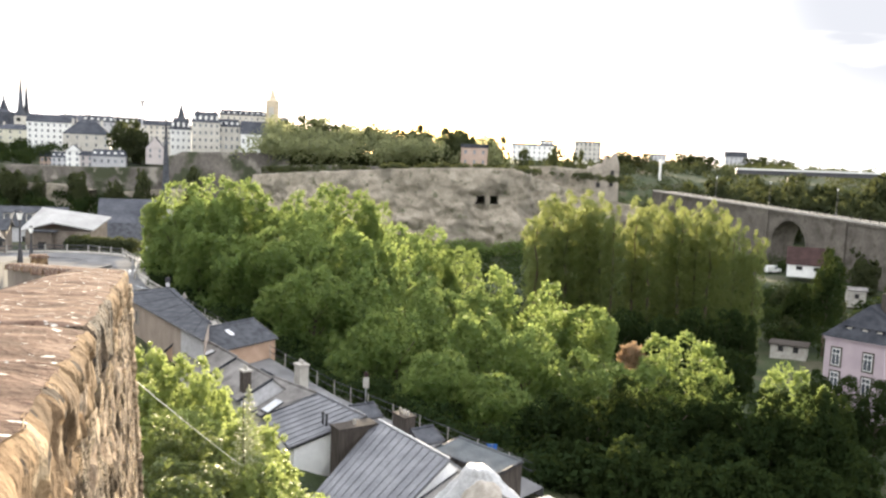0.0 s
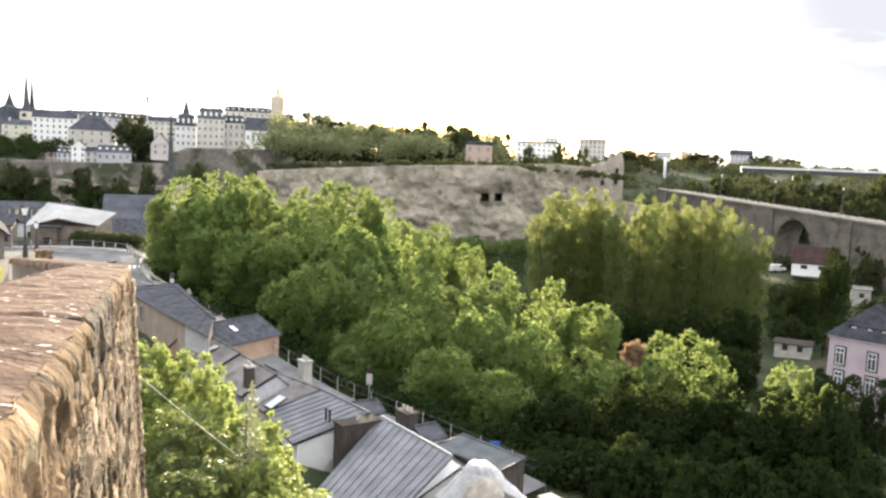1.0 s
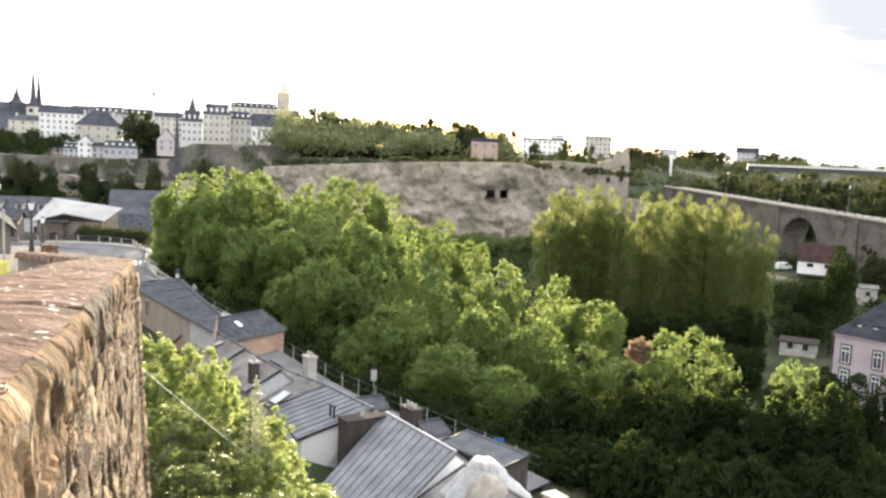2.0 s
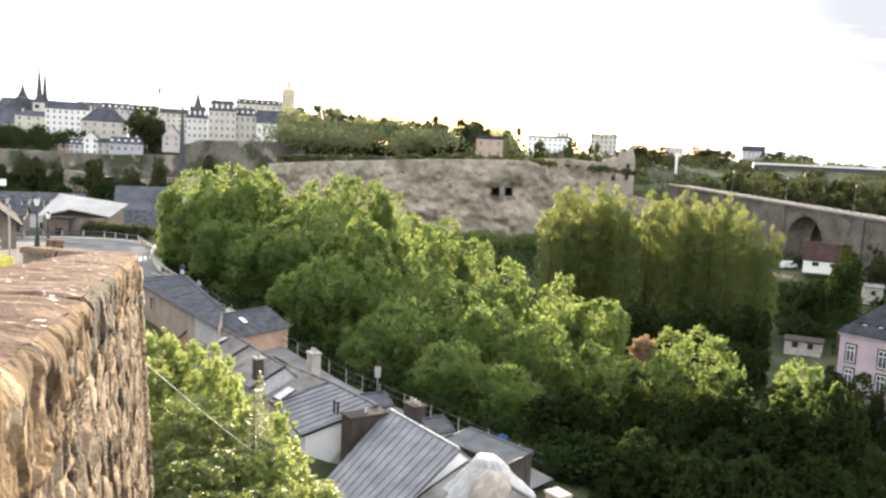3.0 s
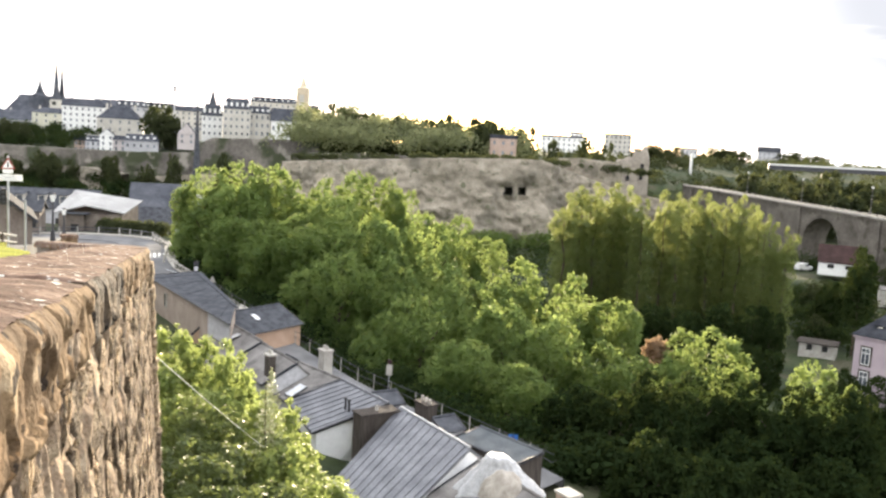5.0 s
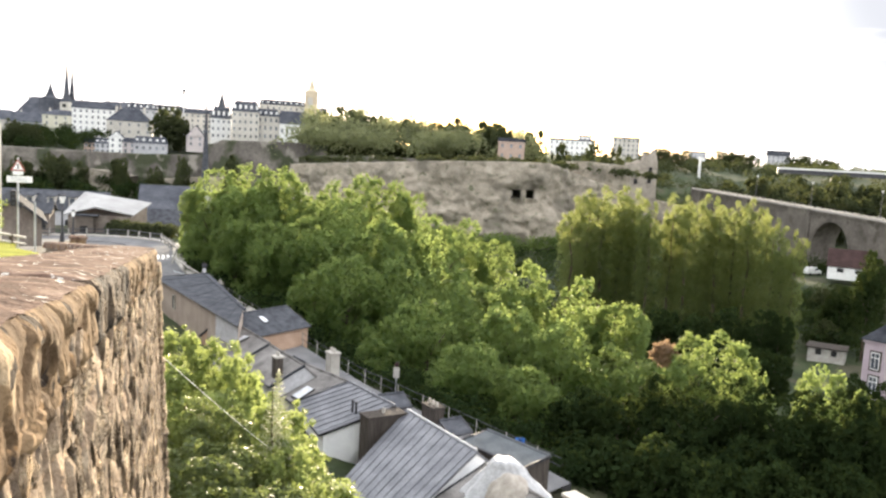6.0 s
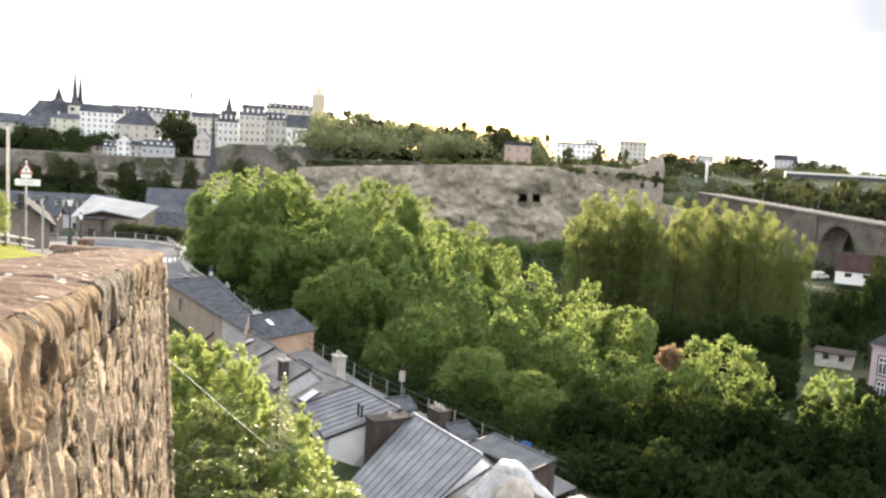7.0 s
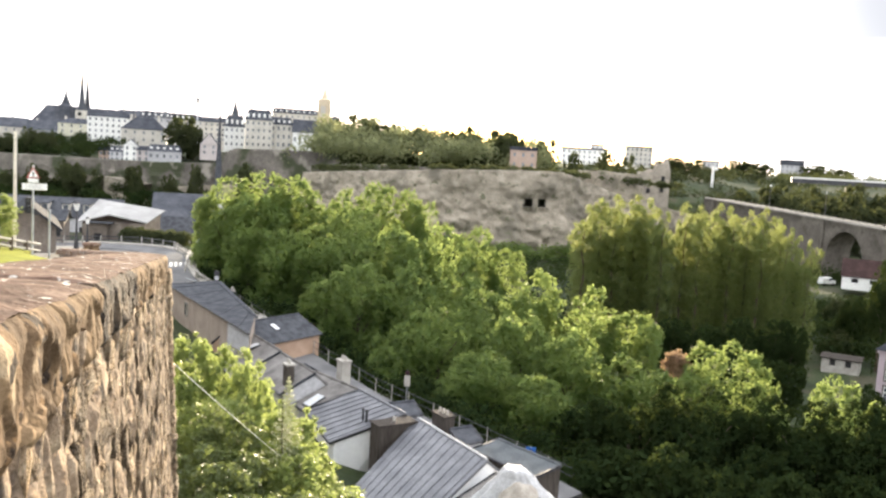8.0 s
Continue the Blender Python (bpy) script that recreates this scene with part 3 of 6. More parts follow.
def dome_clumps(seed, w, h, count, low=0.05):
    """A full crown: leafy sprays over several upright masses that overlap, reaching far down, about a dark heart."""
    rnd = random.Random(seed)
    masses = [(0.0, 0.0, 0.60, 0.30, 0.38), (0.0, 0.0, 0.30, 0.32, 0.28)]
    for k in range(9):
        a, z = k * 2.4 + rnd.uniform(-0.4, 0.4), rnd.uniform(0.22, 0.74)
        out = (0.27 if z < 0.55 else 0.20) * rnd.uniform(0.8, 1.15)
        tall = min(rnd.uniform(0.14, 0.26), 0.97 - z)
        masses.append((math.cos(a) * out, math.sin(a) * out, z, rnd.uniform(0.15, 0.22), tall))
    heart = [(x * w, y * w, h * z, r * w * 0.72, tall * h * 0.72) for x, y, z, r, tall in masses]
    sprays, k = [], 0
    while len(sprays) < count and k < count * 6:
        x, y, z, r, tall = masses[k % len(masses)]
        k += 1
        d = Vector((rnd.gauss(0, 1), rnd.gauss(0, 1), rnd.gauss(0.15, 1))).normalized()
        wave = 1 + 0.16 * noise.noise(d * 2.4 + Vector((seed, k % len(masses), 0)))
        p = Vector((x, y, z)) + Vector((d.x * r, d.y * r, d.z * tall)) * wave
        if p.z < low or any(((p.x - mx) / mr) ** 2 + ((p.y - my) / mr) ** 2 + ((p.z - mz) / mt) ** 2 < 0.72 for mx, my, mz, mr, mt in masses):
            continue
        c = w * rnd.choice((0.022, 0.03, 0.04, 0.055))
        sprays.append((p.x * w, p.y * w, p.z * h, c, c * rnd.uniform(0.7, 1.5)))
    return heart + sprays


def poplar_clumps(seed, w, h, count):
    """A tall narrow crown of several upright columns with rounded tips, covered in short sprays."""
    rnd = random.Random(seed)
    leaders = [(0, 0, 1.0)] + [(math.cos(k * 1.57 + seed) * w * rnd.uniform(0.24, 0.36), math.sin(k * 1.57 + seed) * w * rnd.uniform(0.24, 0.36), rnd.uniform(0.72, 0.97)) for k in range(4)]
    out = [(x, y, h * tall * z, w * 0.15, h * 0.10) for x, y, tall in leaders for z in (0.12, 0.30, 0.48, 0.66, 0.82)]
    for k in range(count):
        t = (k + 0.5) / count
        lx, ly, tall = leaders[k % 5]
        prof = (1 - max(0.0, (t - 0.90) / 0.10) ** 2) ** 0.5 * min(1.0, 0.6 + 2.2 * t)
        a = k * 2.399 + rnd.uniform(-0.8, 0.8)
        r = w * 0.165 * prof * rnd.uniform(0.8, 1.1)
        c = w * rnd.uniform(0.045, 0.085) * (1.5 if t > 0.8 else 1.0)
        out.append((lx + math.cos(a) * r, ly + math.sin(a) * r, h * tall * (0.03 + 0.955 * t), c, c * rnd.uniform(0.9, 1.6)))
    return out


def trunk_mesh(name, h, r, seed, limbs=5, top=0.7):
    """A tapered, slightly bent trunk with limbs."""
    rnd = random.Random(seed)
    bm, p = None, Vector((0, 0, -1.0))
    for k in range(5):
        q = Vector((rnd.uniform(-0.02, 0.02) * h, rnd.uniform(-0.02, 0.02) * h, h * top * (k + 1) / 5))
        bm = tube(p, q, r * (1 - 0.16 * k), r * (1 - 0.16 * (k + 1)), 9, bm)
        p = q
    for k in range(limbs):
        a, z = k * 2.4 + rnd.uniform(-0.3, 0.3), h * rnd.uniform(0.25, 0.55)
        q = Vector((math.cos(a) * h * 0.17, math.sin(a) * h * 0.17, z + h * rnd.uniform(0.14, 0.24)))
        bm = tube((0, 0, z), q, r * 0.42, r * 0.12, 6, bm)
    me = bpy.data.meshes.new(name)
    bm.to_mesh(me)
    bm.free()
    me.materials.append(M_BARK)
    return me


KINDS = {}


def tree_kind(key, w, h, crowns, trunk):
    KINDS[key] = (w, h, crowns, trunk)


for key, mat, leaves, seed in (("broad", M_LEAF, 16000, 0), ("dark", M_LEAF_DARK, 8500, 50)):
    for aspect, w, h in ((1, 9.0, 9.5), (2, 9.0, 14.0), (3, 9.0, 19.0)):
        crowns = [leaf_cloud("crown", dome_clumps(seed + k, w, h, 340 + 80 * aspect), leaves * (0.8 + 0.2 * aspect), 0.165 if key == "broad" else 0.215, mat, seed + k, 0.15, 0.55, 0.34, 0.8, 1.1) for k in (aspect * 3, aspect * 3 + 1, aspect * 3 + 2)]
        tree_kind(key + str(aspect), w, h, crowns, trunk_mesh("trunk", h, 0.32, seed + aspect))
tree_kind("rusty", 3, 12, [leaf_cloud("crown", [(x, y, z + 9.9, r, t) for x, y, z, r, t in dome_clumps(16, 3, 2.0, 90)], 4500, 0.11, M_LEAF_RED, 16, 0.2, 0.6, 0.3, 0.8, 1.0)], trunk_mesh("trunk", 12, 0.12, 8))
tree_kind("poplar", 5.5, 22, [leaf_cloud("crown", poplar_clumps(k, 5.5, 22, 340), 13500, 0.132, M_LEAF_POPLAR, k, 0.1, 0.6, 0.05, 0.6, 0.25) for k in (21, 22, 23)], trunk_mesh("trunk", 22, 0.3, 3, 0, 0.85))
tree_kind("far", 16, 14, [leaf_cloud("crown", dome_clumps(k, 16, 14, 170, 0.0), 4800, 0.47, M_LEAF_FAR, k, 0.2, 0.6, 0.22, 0.8, 0.9) for k in (31, 32, 33)], trunk_mesh("trunk", 14, 0.35, 4))
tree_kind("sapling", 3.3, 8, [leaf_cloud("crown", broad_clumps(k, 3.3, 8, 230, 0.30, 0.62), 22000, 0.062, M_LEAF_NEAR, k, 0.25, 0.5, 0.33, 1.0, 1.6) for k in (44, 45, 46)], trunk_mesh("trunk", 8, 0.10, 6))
whorls = []
for k in range(20):
    for j in range(6):
        for i in range(5):
            f, turn = (i + 1) / 5, j * 1.047 + k * 0.52
            reach = (0.05 + 0.034 * k) * f
            whorls.append((math.cos(turn) * reach, math.sin(turn) * reach, 7.82 - 0.135 * k + 0.05 * f * f, 0.022, 0.010))
whorls += [(0, 0, 7.98 - 0.07 * k, 0.016, 0.04) for k in range(40)]
tree_kind("conifer", 1.6, 8, [leaf_cloud("crown", whorls, 11000, 0.032, M_LEAF_CONIFER, 9, 0.9, 0.35, 0.03, 0.5, 0.2)], trunk_mesh("trunk", 8, 0.06, 7, 0, 0.95))
tree_kind("sapling_shade", 3.3, 8, [leaf_cloud("crown", broad_clumps(k, 3.3, 8, 230, 0.30, 0.62), 22000, 0.060, M_LEAF_GLOSSY_SHADE, k, 0.25, 0.5, 0.33, 1.0, 1.6) for k in (47, 48)], trunk_mesh("trunk", 8, 0.10, 6))


def plant_tree(key, x, y, top, w, label, group, index, base=None, name="tree"):
    z = land(x, y) - 0.2 if base is None else base
    if key in ("broad", "dark"):
        z -= min(2.5, max(0.0, w * 1.2 - (top - z)))
        w = min(w, 1.0 * (top - z))
        key += "1" if (top - z) / w < 1.25 else "2" if (top - z) / w < 1.8 else "3"
    kw, kh, crowns, trunk = KINDS[key]
    e = thing(name, x, y, z, label, "tree", group)
    turn = (index * 137.5) % 360
    e.matrix_world = Matrix.LocRotScale((x, y, z), Euler((0, 0, radians(turn))), (w / kw, w / kw, (top - z) / kh))
    for nm, me in (("trunk", trunk), ("crown", crowns[index % len(crowns)])):
        new(nm, me).parent = e
    return e


AVENUE = [(-27.1, 95, -1.9, 9.0), (-30.7, 94, -2.5, 7.0), (-23.5, 97, -2.0, 7.4), (-33.2, 94, -4.5, 4.2), (-21.4, 98, -3.7, 5.0), (-30.2, 91, -6.1, 6.0), (-26.2, 91.5, -4.6, 8.0),
          (-19.8, 110, -3.5, 6.6), (-15.9, 112, -2.6, 8.0), (-11.5, 112, -3.1, 7.2), (-8.3, 110, -4.6, 5.0), (-18.6, 105, -5.4, 7.0), (-5.2, 98, -6.9, 9.5),
          (-1.2, 104, -7.2, 7.2), (2.2, 104, -9.8, 5.8), (6.0, 88, -10.5, 8.5), (11.3, 86, -11.5, 8.3), (15.6, 84, -13.4, 7.3)]
WOOD = [(-26.3, 88, -7.7, 5.6), (-22.4, 87, -7.9, 7.8), (-18.5, 86, -6.9, 7.1), (-15.0, 94, -5.5, 9.1), (-10.2, 88, -6.7, 9.1), (-12.1, 78, -9.9, 8.1), (-7.6, 80, -9.8, 8.3), (-15.4, 78, -11.8, 7.0),
        (-3.7, 86, -10.3, 8.3), (0.1, 80, -11.6, 8.3), (-3.8, 72, -12.7, 8.0), (-6.5, 70, -14.0, 6.7), (3.9, 76, -13.4, 8.4), (8.3, 72, -13.7, 8.0), (12.4, 70, -15.2, 7.3), (0.9, 66, -14.9, 7.3)]
ROADSIDE = [(4.9, 62, -15.7, 6.9), (8.6, 60, -16.2, 6.2), (16.9, 74, -16.8, 6.7), (12.4, 60, -16.8, 6.2), (-1.6, 64, -15.8, 5.7)]
# Small front trees added dark to stand in for shade below SUNNY crowns.
LOWER_WOOD = [(14.3, 53, -15.5, 5.5), (17.4, 50, -15.9, 5.5), (20.8, 51, -15.3, 5.3), (23.8, 50, -15.2, 5.2), (9.4, 52, -17.3, 5.0), (11.8, 49, -16.4, 5.1), (14.3, 46, -16.1, 5.1), (18.1, 46, -16.2, 5.1),
              (21.5, 46, -16.2, 4.8), (11.6, 56, -15.5, 5.0), (30, 60, -18.0, 7), (26.5, 66, -17.5, 6), (21, 70, -17.6, 7), (33, 68, -19, 6), (15.5, 54, -13.5, 4.5),
              (18.5, 54, -13.4, 4.3), (13.8, 56, -13.8, 3.5), (21.0, 51, -13.1, 3.7), (23.3, 50, -12.7, 3.7), (24.9, 50, -12.6, 3.3), (39.9, 78, -18.7, 3.8), (38.7, 82, -19.0, 3.4), (42.0, 76, -17.9, 3.7)]
SUNNY = [(18.8, 61, -11.7, 7.0), (16.1, 60, -13.1, 4.6), (21.7, 60, -14.3, 3.7), (24.3, 56, -12.6, 4.0), (27.0, 56, -14.0, 2.8)]
POPLARS = [(15.9, 136, -6.0, 5.7), (18.6, 140, -3.4, 5.8), (20.9, 137, -2.5, 5.9), (24.6, 141, -2.3, 6.1), (26.9, 138, -2.8, 5.7), (28.3, 134, -4.6, 4.6), (32.5, 138, -3.1, 4.8), (34.4, 135, -3.5, 4.9),
           (38.1, 140, -2.9, 4.8), (39.8, 137, -3.3, 5.3), (43.4, 139, -3.9, 4.8), (44.3, 135, -3.1, 4.7), (47.7, 137, -4.7, 3.6), (47.5, 132, -6.0, 3.7), (50.1, 130, -7.6, 3.2), (49.7, 133, -9.3, 2.8),
           (17.9, 148, -7.3, 5.1), (21.5, 150, -5.1, 6.2), (25.9, 152, -4.4, 6.3), (29.0, 150, -6.0, 5.0), (36.2, 150, -5.5, 5.2), (40.2, 151, -5.1, 5.8), (43.8, 150, -5.2, 5.7), (48.1, 151, -5.5, 5.8), (50.7, 148, -6.5, 4.6)]
TOWN_TREES = [(-234.8, 380, 4.2, 15.8), (-225.8, 385, 7.7, 12.0), (-216.2, 385, 6.4, 12.0), (-178.6, 330, -6.0, 11.4), (-171.8, 330, -7.3, 9.1), (-148.7, 330, -6.6, 9.1), (-188.3, 325, -8.3, 13.5),
              (-197.8, 325, -11.2, 13.5), (-153.2, 410, 13.2, 17.0), (-163.5, 328, -9.1, 8.0)]
BEYOND = [(89.9, 335, -4.0, 13.9), (101.8, 338, -2.0, 17.6), (115.0, 340, 1.5, 18.8), (132.2, 345, 1.4, 20.3), (144.4, 335, 3.2, 18.6), (151.5, 325, 0.2, 18.0), (116.7, 318, -3.2, 18.7), (129.6, 315, -1.6, 19.6),
          (137.3, 305, -4.2, 18.0), (149.4, 300, -2.6, 18.7), (155.4, 290, 4.9, 18.1), (146.5, 280, -5.0, 15.5), (102.8, 322, -5.4, 17.8), (136.0, 280, -6.4, 13.6), (164, 310, 3.0, 20), (168, 295, 1.0, 20),
          (88.2, 186, -15.6, 4.6), (92.0, 176, -15.8, 7.5), (69.0, 160, -19.6, 8.9), (71.1, 150, -20.3, 9.3), (99.5, 190, -12.0, 10.5), (57.7, 135, -22.3, 5.6)]
SKYLINE = [(-80.4, 400, 20.3, 19.4), (-65.7, 395, 22.1, 21.9), (-51.1, 390, 19.6, 18.9), (-37.0, 385, 17.5, 21.3), (-20.8, 380, 16.8, 18.4), (-10.2, 375, 16.7, 15.6), (-68.2, 380, 16.0, 21.1),
           (22.0, 360, 14.6, 15.0), (8.0, 350, 15.5, 13.0), (41.0, 300, 9.2, 12.0), (49.0, 310, 8.2, 10.0), (2.0, 372, 19.0, 16.0), (-12.0, 376, 19.5, 16.0), (27.7, 300, 8.2, 10.4), (102.1, 480, 14.3, 13.3), (115.4, 480, 13.5, 16.6), (149.9, 520, 15.6, 21.6), (160.7, 520, 14.6, 21.6),
           (264.4, 700, 21.0, 29.1), (283.8, 700, 19.3, 24.2), (-159.5, 410, 18.4, 15.6), (94.0, 480, 11.7, 13.3), (-74.5, 400, 14.8, 11.1)]
for i, (x, y, t, w) in enumerate(AVENUE):
    plant_tree("broad", x, y, t, w * 1.12, "full green lime tree with a sunlit crown above the road", "valley trees", i)
for i, (x, y, t, w) in enumerate(WOOD):
    plant_tree("broad", x, y, t, w * 1.18, "dense green broadleaf tree on the wooded valley slope", "valley trees", i + 1)
for i, (x, y, t, w) in enumerate(ROADSIDE):
    plant_tree("dark" if i in (1, 3) else "broad", x, y, t, w * 1.25, "tall shaded tree rising just behind the roadside fence", "valley trees", i)
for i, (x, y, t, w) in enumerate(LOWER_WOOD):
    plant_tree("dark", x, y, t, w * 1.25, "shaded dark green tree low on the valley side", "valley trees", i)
for i, (x, y, t, w) in enumerate(SUNNY):
    plant_tree("broad", x, y, t, w * 1.15, "yellow-green tree with a sunlit top near the pink house", "valley trees", i + 2)
for i, (x, y, t, w) in enumerate(POPLARS):
    plant_tree("poplar", x, y, t, w * 1.12, "tall narrow poplar with sunlit tip beside the river", "poplars", i)
for i, (x, y, t, w) in enumerate(BEYOND):
    plant_tree("far", x, y, t, w, "dark green tree on the far side of the valley", "far trees", i)
for i, (x, y, t, w) in enumerate(TOWN_TREES):
    plant_tree("far", x, y, t, w, "dark leafy tree under the old town", "far trees", i, base=min(t - 9, land(x, y)))
for i, (x, y, t, w) in enumerate(SKYLINE):
    plant_tree("far", x, y, t, w * 1.3, "hazy green tree on the skyline plateau", "far trees", i, base=min(t - 10, land(x, y)))
for i, (x, y, t, w) in enumerate([(61.0, 128, -10.1, 6), (62.5, 140, -17.0, 7), (86.5, 150, -11.5, 8), (62.0, 116, -17.5, 6)]):
    plant_tree("dark", x, y, t, w, "dark slender garden tree between the valley houses", "garden trees", i)
for i, (x, y, t, w) in enumerate([(27.1, 118, -19.3, 8), (31.6, 116, -19.6, 8), (36.3, 116, -18.8, 8), (40.4, 114, -18.2, 7), (42.6, 113, -18.6, 5), (30.7, 104, -20.8, 8), (36.5, 101, -21.0, 8)]):
    plant_tree("dark", x, y, t, w, "dark shaded tree at the foot of the poplars", "valley trees", i)
plant_tree("rusty", 15.4, 64, -12.95, 2.6, "small tree with rusty brown leaves among green ones", "valley trees", 0)
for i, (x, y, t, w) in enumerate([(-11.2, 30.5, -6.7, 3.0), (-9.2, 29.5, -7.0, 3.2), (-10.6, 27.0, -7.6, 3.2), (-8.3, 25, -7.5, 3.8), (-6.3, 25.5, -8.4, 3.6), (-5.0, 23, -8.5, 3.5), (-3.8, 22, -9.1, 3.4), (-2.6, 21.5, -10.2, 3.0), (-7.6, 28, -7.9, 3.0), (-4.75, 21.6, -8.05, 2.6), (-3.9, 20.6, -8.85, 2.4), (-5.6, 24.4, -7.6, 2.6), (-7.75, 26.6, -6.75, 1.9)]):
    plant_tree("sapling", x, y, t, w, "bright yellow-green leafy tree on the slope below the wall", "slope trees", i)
# Shade low on the slope is put into these trees' leaf colour.
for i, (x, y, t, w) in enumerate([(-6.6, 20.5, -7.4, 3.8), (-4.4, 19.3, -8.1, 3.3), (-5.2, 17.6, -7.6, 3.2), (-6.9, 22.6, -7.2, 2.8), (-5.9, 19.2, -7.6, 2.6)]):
    plant_tree("sapling_shade", x, y, t, w, "glossy green tree below the wall with shade-darkened leaves", "slope trees", i)
plant_tree("conifer", -5.33, 22.6, -6.30, 1.6, "slim conifer tip rising from the leafy trees", "slope trees", 0)


def thicket(name, label, spots, leaves, size, mat, seed):
    """Uncountable undergrowth: leafy clumps at spots of (x, y, z, r)."""
    me = leaf_cloud(name, [(x, y, z, r, r * 0.9) for x, y, z, r in spots], leaves, size, mat, seed)
    tagged(new(name, me), label, "undergrowth", kind="stuff")


def off_road(x, y):
    return min((p.x - x) ** 2 + (p.y - y) ** 2 for p in road_path) > 16


rnd_wood = random.Random(12)
spots = []
while len(spots) < 1500:
    x, y = rnd_wood.uniform(-34, 80), rnd_wood.uniform(45, 222)
    if off_road(x, y) and 0.82 * (x - 5) + 0.57 * (y - 51) > 3 and not (36 < x < 66 and 84 < y < 100) and not (40 < x < 60 and 92 < y < 132) and not (abs(x - 0.43 * y) < 4 and 70 < y < 128) and not (70 < x < 92 and 168 < y < 204):
        r = rnd_wood.uniform(0.9, 2.4)
        spots.append((x, y, land(x, y) + r * rnd_wood.uniform(0.1, 0.7), r))
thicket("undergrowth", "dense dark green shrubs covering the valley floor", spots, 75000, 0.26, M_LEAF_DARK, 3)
spots = []
for k in range(430):
    x, y = rnd_wood.uniform(55, 280), rnd_wood.uniform(285, 420)
    r = rnd_wood.uniform(3, 6)
    spots.append((x, y, -22 + min(y - 285, 115) * 0.11 + 0.03 * (x - 55) + r * rnd_wood.uniform(0, 0.9), r))
thicket("far_wood", "dark wooded hillside beyond the viaduct", spots, 42000, 0.55, M_LEAF_FAR, 4)
spots = []
for k in range(300):
    x, y = rnd_wood.uniform(20, 420), rnd_wood.uniform(430, 640)
    r = rnd_wood.uniform(3.5, 6)
    spots.append((x, y, -0.8 + (y - 430) * 0.030 + r * rnd_wood.uniform(0.2, 0.9), r))
thicket("skyline_wood", "hazy dark band of trees along the skyline", spots, 30000, 0.8, M_LEAF_FAR, 5)
spots = []
for k in range(230):
    x, y = rnd_wood.uniform(-84, 22), rnd_wood.uniform(335, 398)
    r = rnd_wood.uniform(3, 6.5)
    swell = 3.0 * noise.noise(Vector((x * 0.06, y * 0.04, 7)))
    spots.append((x, y, 1 + (y - 335) * (0.19 - 0.0006 * max(0, x + 60)) + swell + r * rnd_wood.uniform(0.1, 0.9), r))
thicket("skyline_wood", "green trees on the plateau beside the old town", spots, 30000, 0.6, M_LEAF_PALE, 6)
spots = []
for k in range(170):
    x, y = rnd_wood.uniform(-200, -50), rnd_wood.uniform(285, 330)
    r = rnd_wood.uniform(1.5, 3.5)
    spots.append((x, y, -24 + (y - 285) * 0.13 + r * rnd_wood.uniform(0, 0.6), r))
thicket("slope_scrub", "dark scrub at the foot of the fortress wall", spots, 26000, 0.5, M_LEAF_DARK, 7)
spots = []
for k in range(110):
    x, y = rnd_wood.uniform(-245, -190), rnd_wood.uniform(375, 425)
    r = rnd_wood.uniform(2, 4)
    spots.append((x, y, -5 + (y - 375) * 0.16 + r * rnd_wood.uniform(0, 0.6), r))
thicket("slope_scrub", "green terraced slope below the town houses", spots, 12000, 0.5, M_LEAF_DARK, 8)
spots = []
for k in range(330):
    x, y = rnd_wood.uniform(44, 96), rnd_wood.uniform(104, 214)
    if not (40 < x < 58 and 84 < y < 106) and not (abs(x - 0.43 * y) < 4.5 and y < 128) and not (49 < x < 60 and 110 < y < 131) and not (74 < x < 92 and 178 < y < 204) and not (68 < x < 78 and 136 < y < 148):
        r = rnd_wood.uniform(1.4, 3.0)
        spots.append((x, y, land(x, y) + r * rnd_wood.uniform(0.2, 0.9), r))
thicket("garden_shrubs", "dark hedges and shrubs in the valley gardens", spots, 36000, 0.28, M_LEAF_DARK, 13)
spots = []
for k in range(200):
    x = rnd_wood.uniform(-62, 64)
    y = 229 + abs(x - 6) * 0.42 - rnd_wood.uniform(4, 14)
    r = rnd_wood.uniform(1.5, 3.2)
    spots.append((x, y, land(x, y) + r * rnd_wood.uniform(0.2, 1.0) + rnd_wood.uniform(0, 5) * (abs(x - 6) > 30), r))
thicket("cliff_scrub", "green scrub at the foot of the rock", spots, 24000, 0.35, M_LEAF, 14)
spots = []
for k in range(150):
    x = rnd_wood.uniform(-60, 60)
    y = 231 + abs(x - 8) * 0.42 + rnd_wood.uniform(1.5, 14)
    r = rnd_wood.uniform(0.5, 1.6)
    spots.append((x, y, 0.2 - 0.055 * max(0, abs(x - 8) - 12) + r * 0.3, r))
thicket("cliff_top_scrub", "low green bushes along the top of the rock", spots, 12000, 0.3, M_LEAF_FAR, 15)
for i, (x, y, t, w) in enumerate([(-143.5, 322, -6.4, 8), (-118, 318, -4.6, 8), (-172, 325, -6.7, 12), (-125, 310, -8.7, 7), (-92, 300, -2.8, 9), (-183, 322, -10.2, 8), (-129, 315, -9.7, 7)]):
    plant_tree("far", x, y, t, w, "dark pointed tree against the fortress wall", "far trees", i)


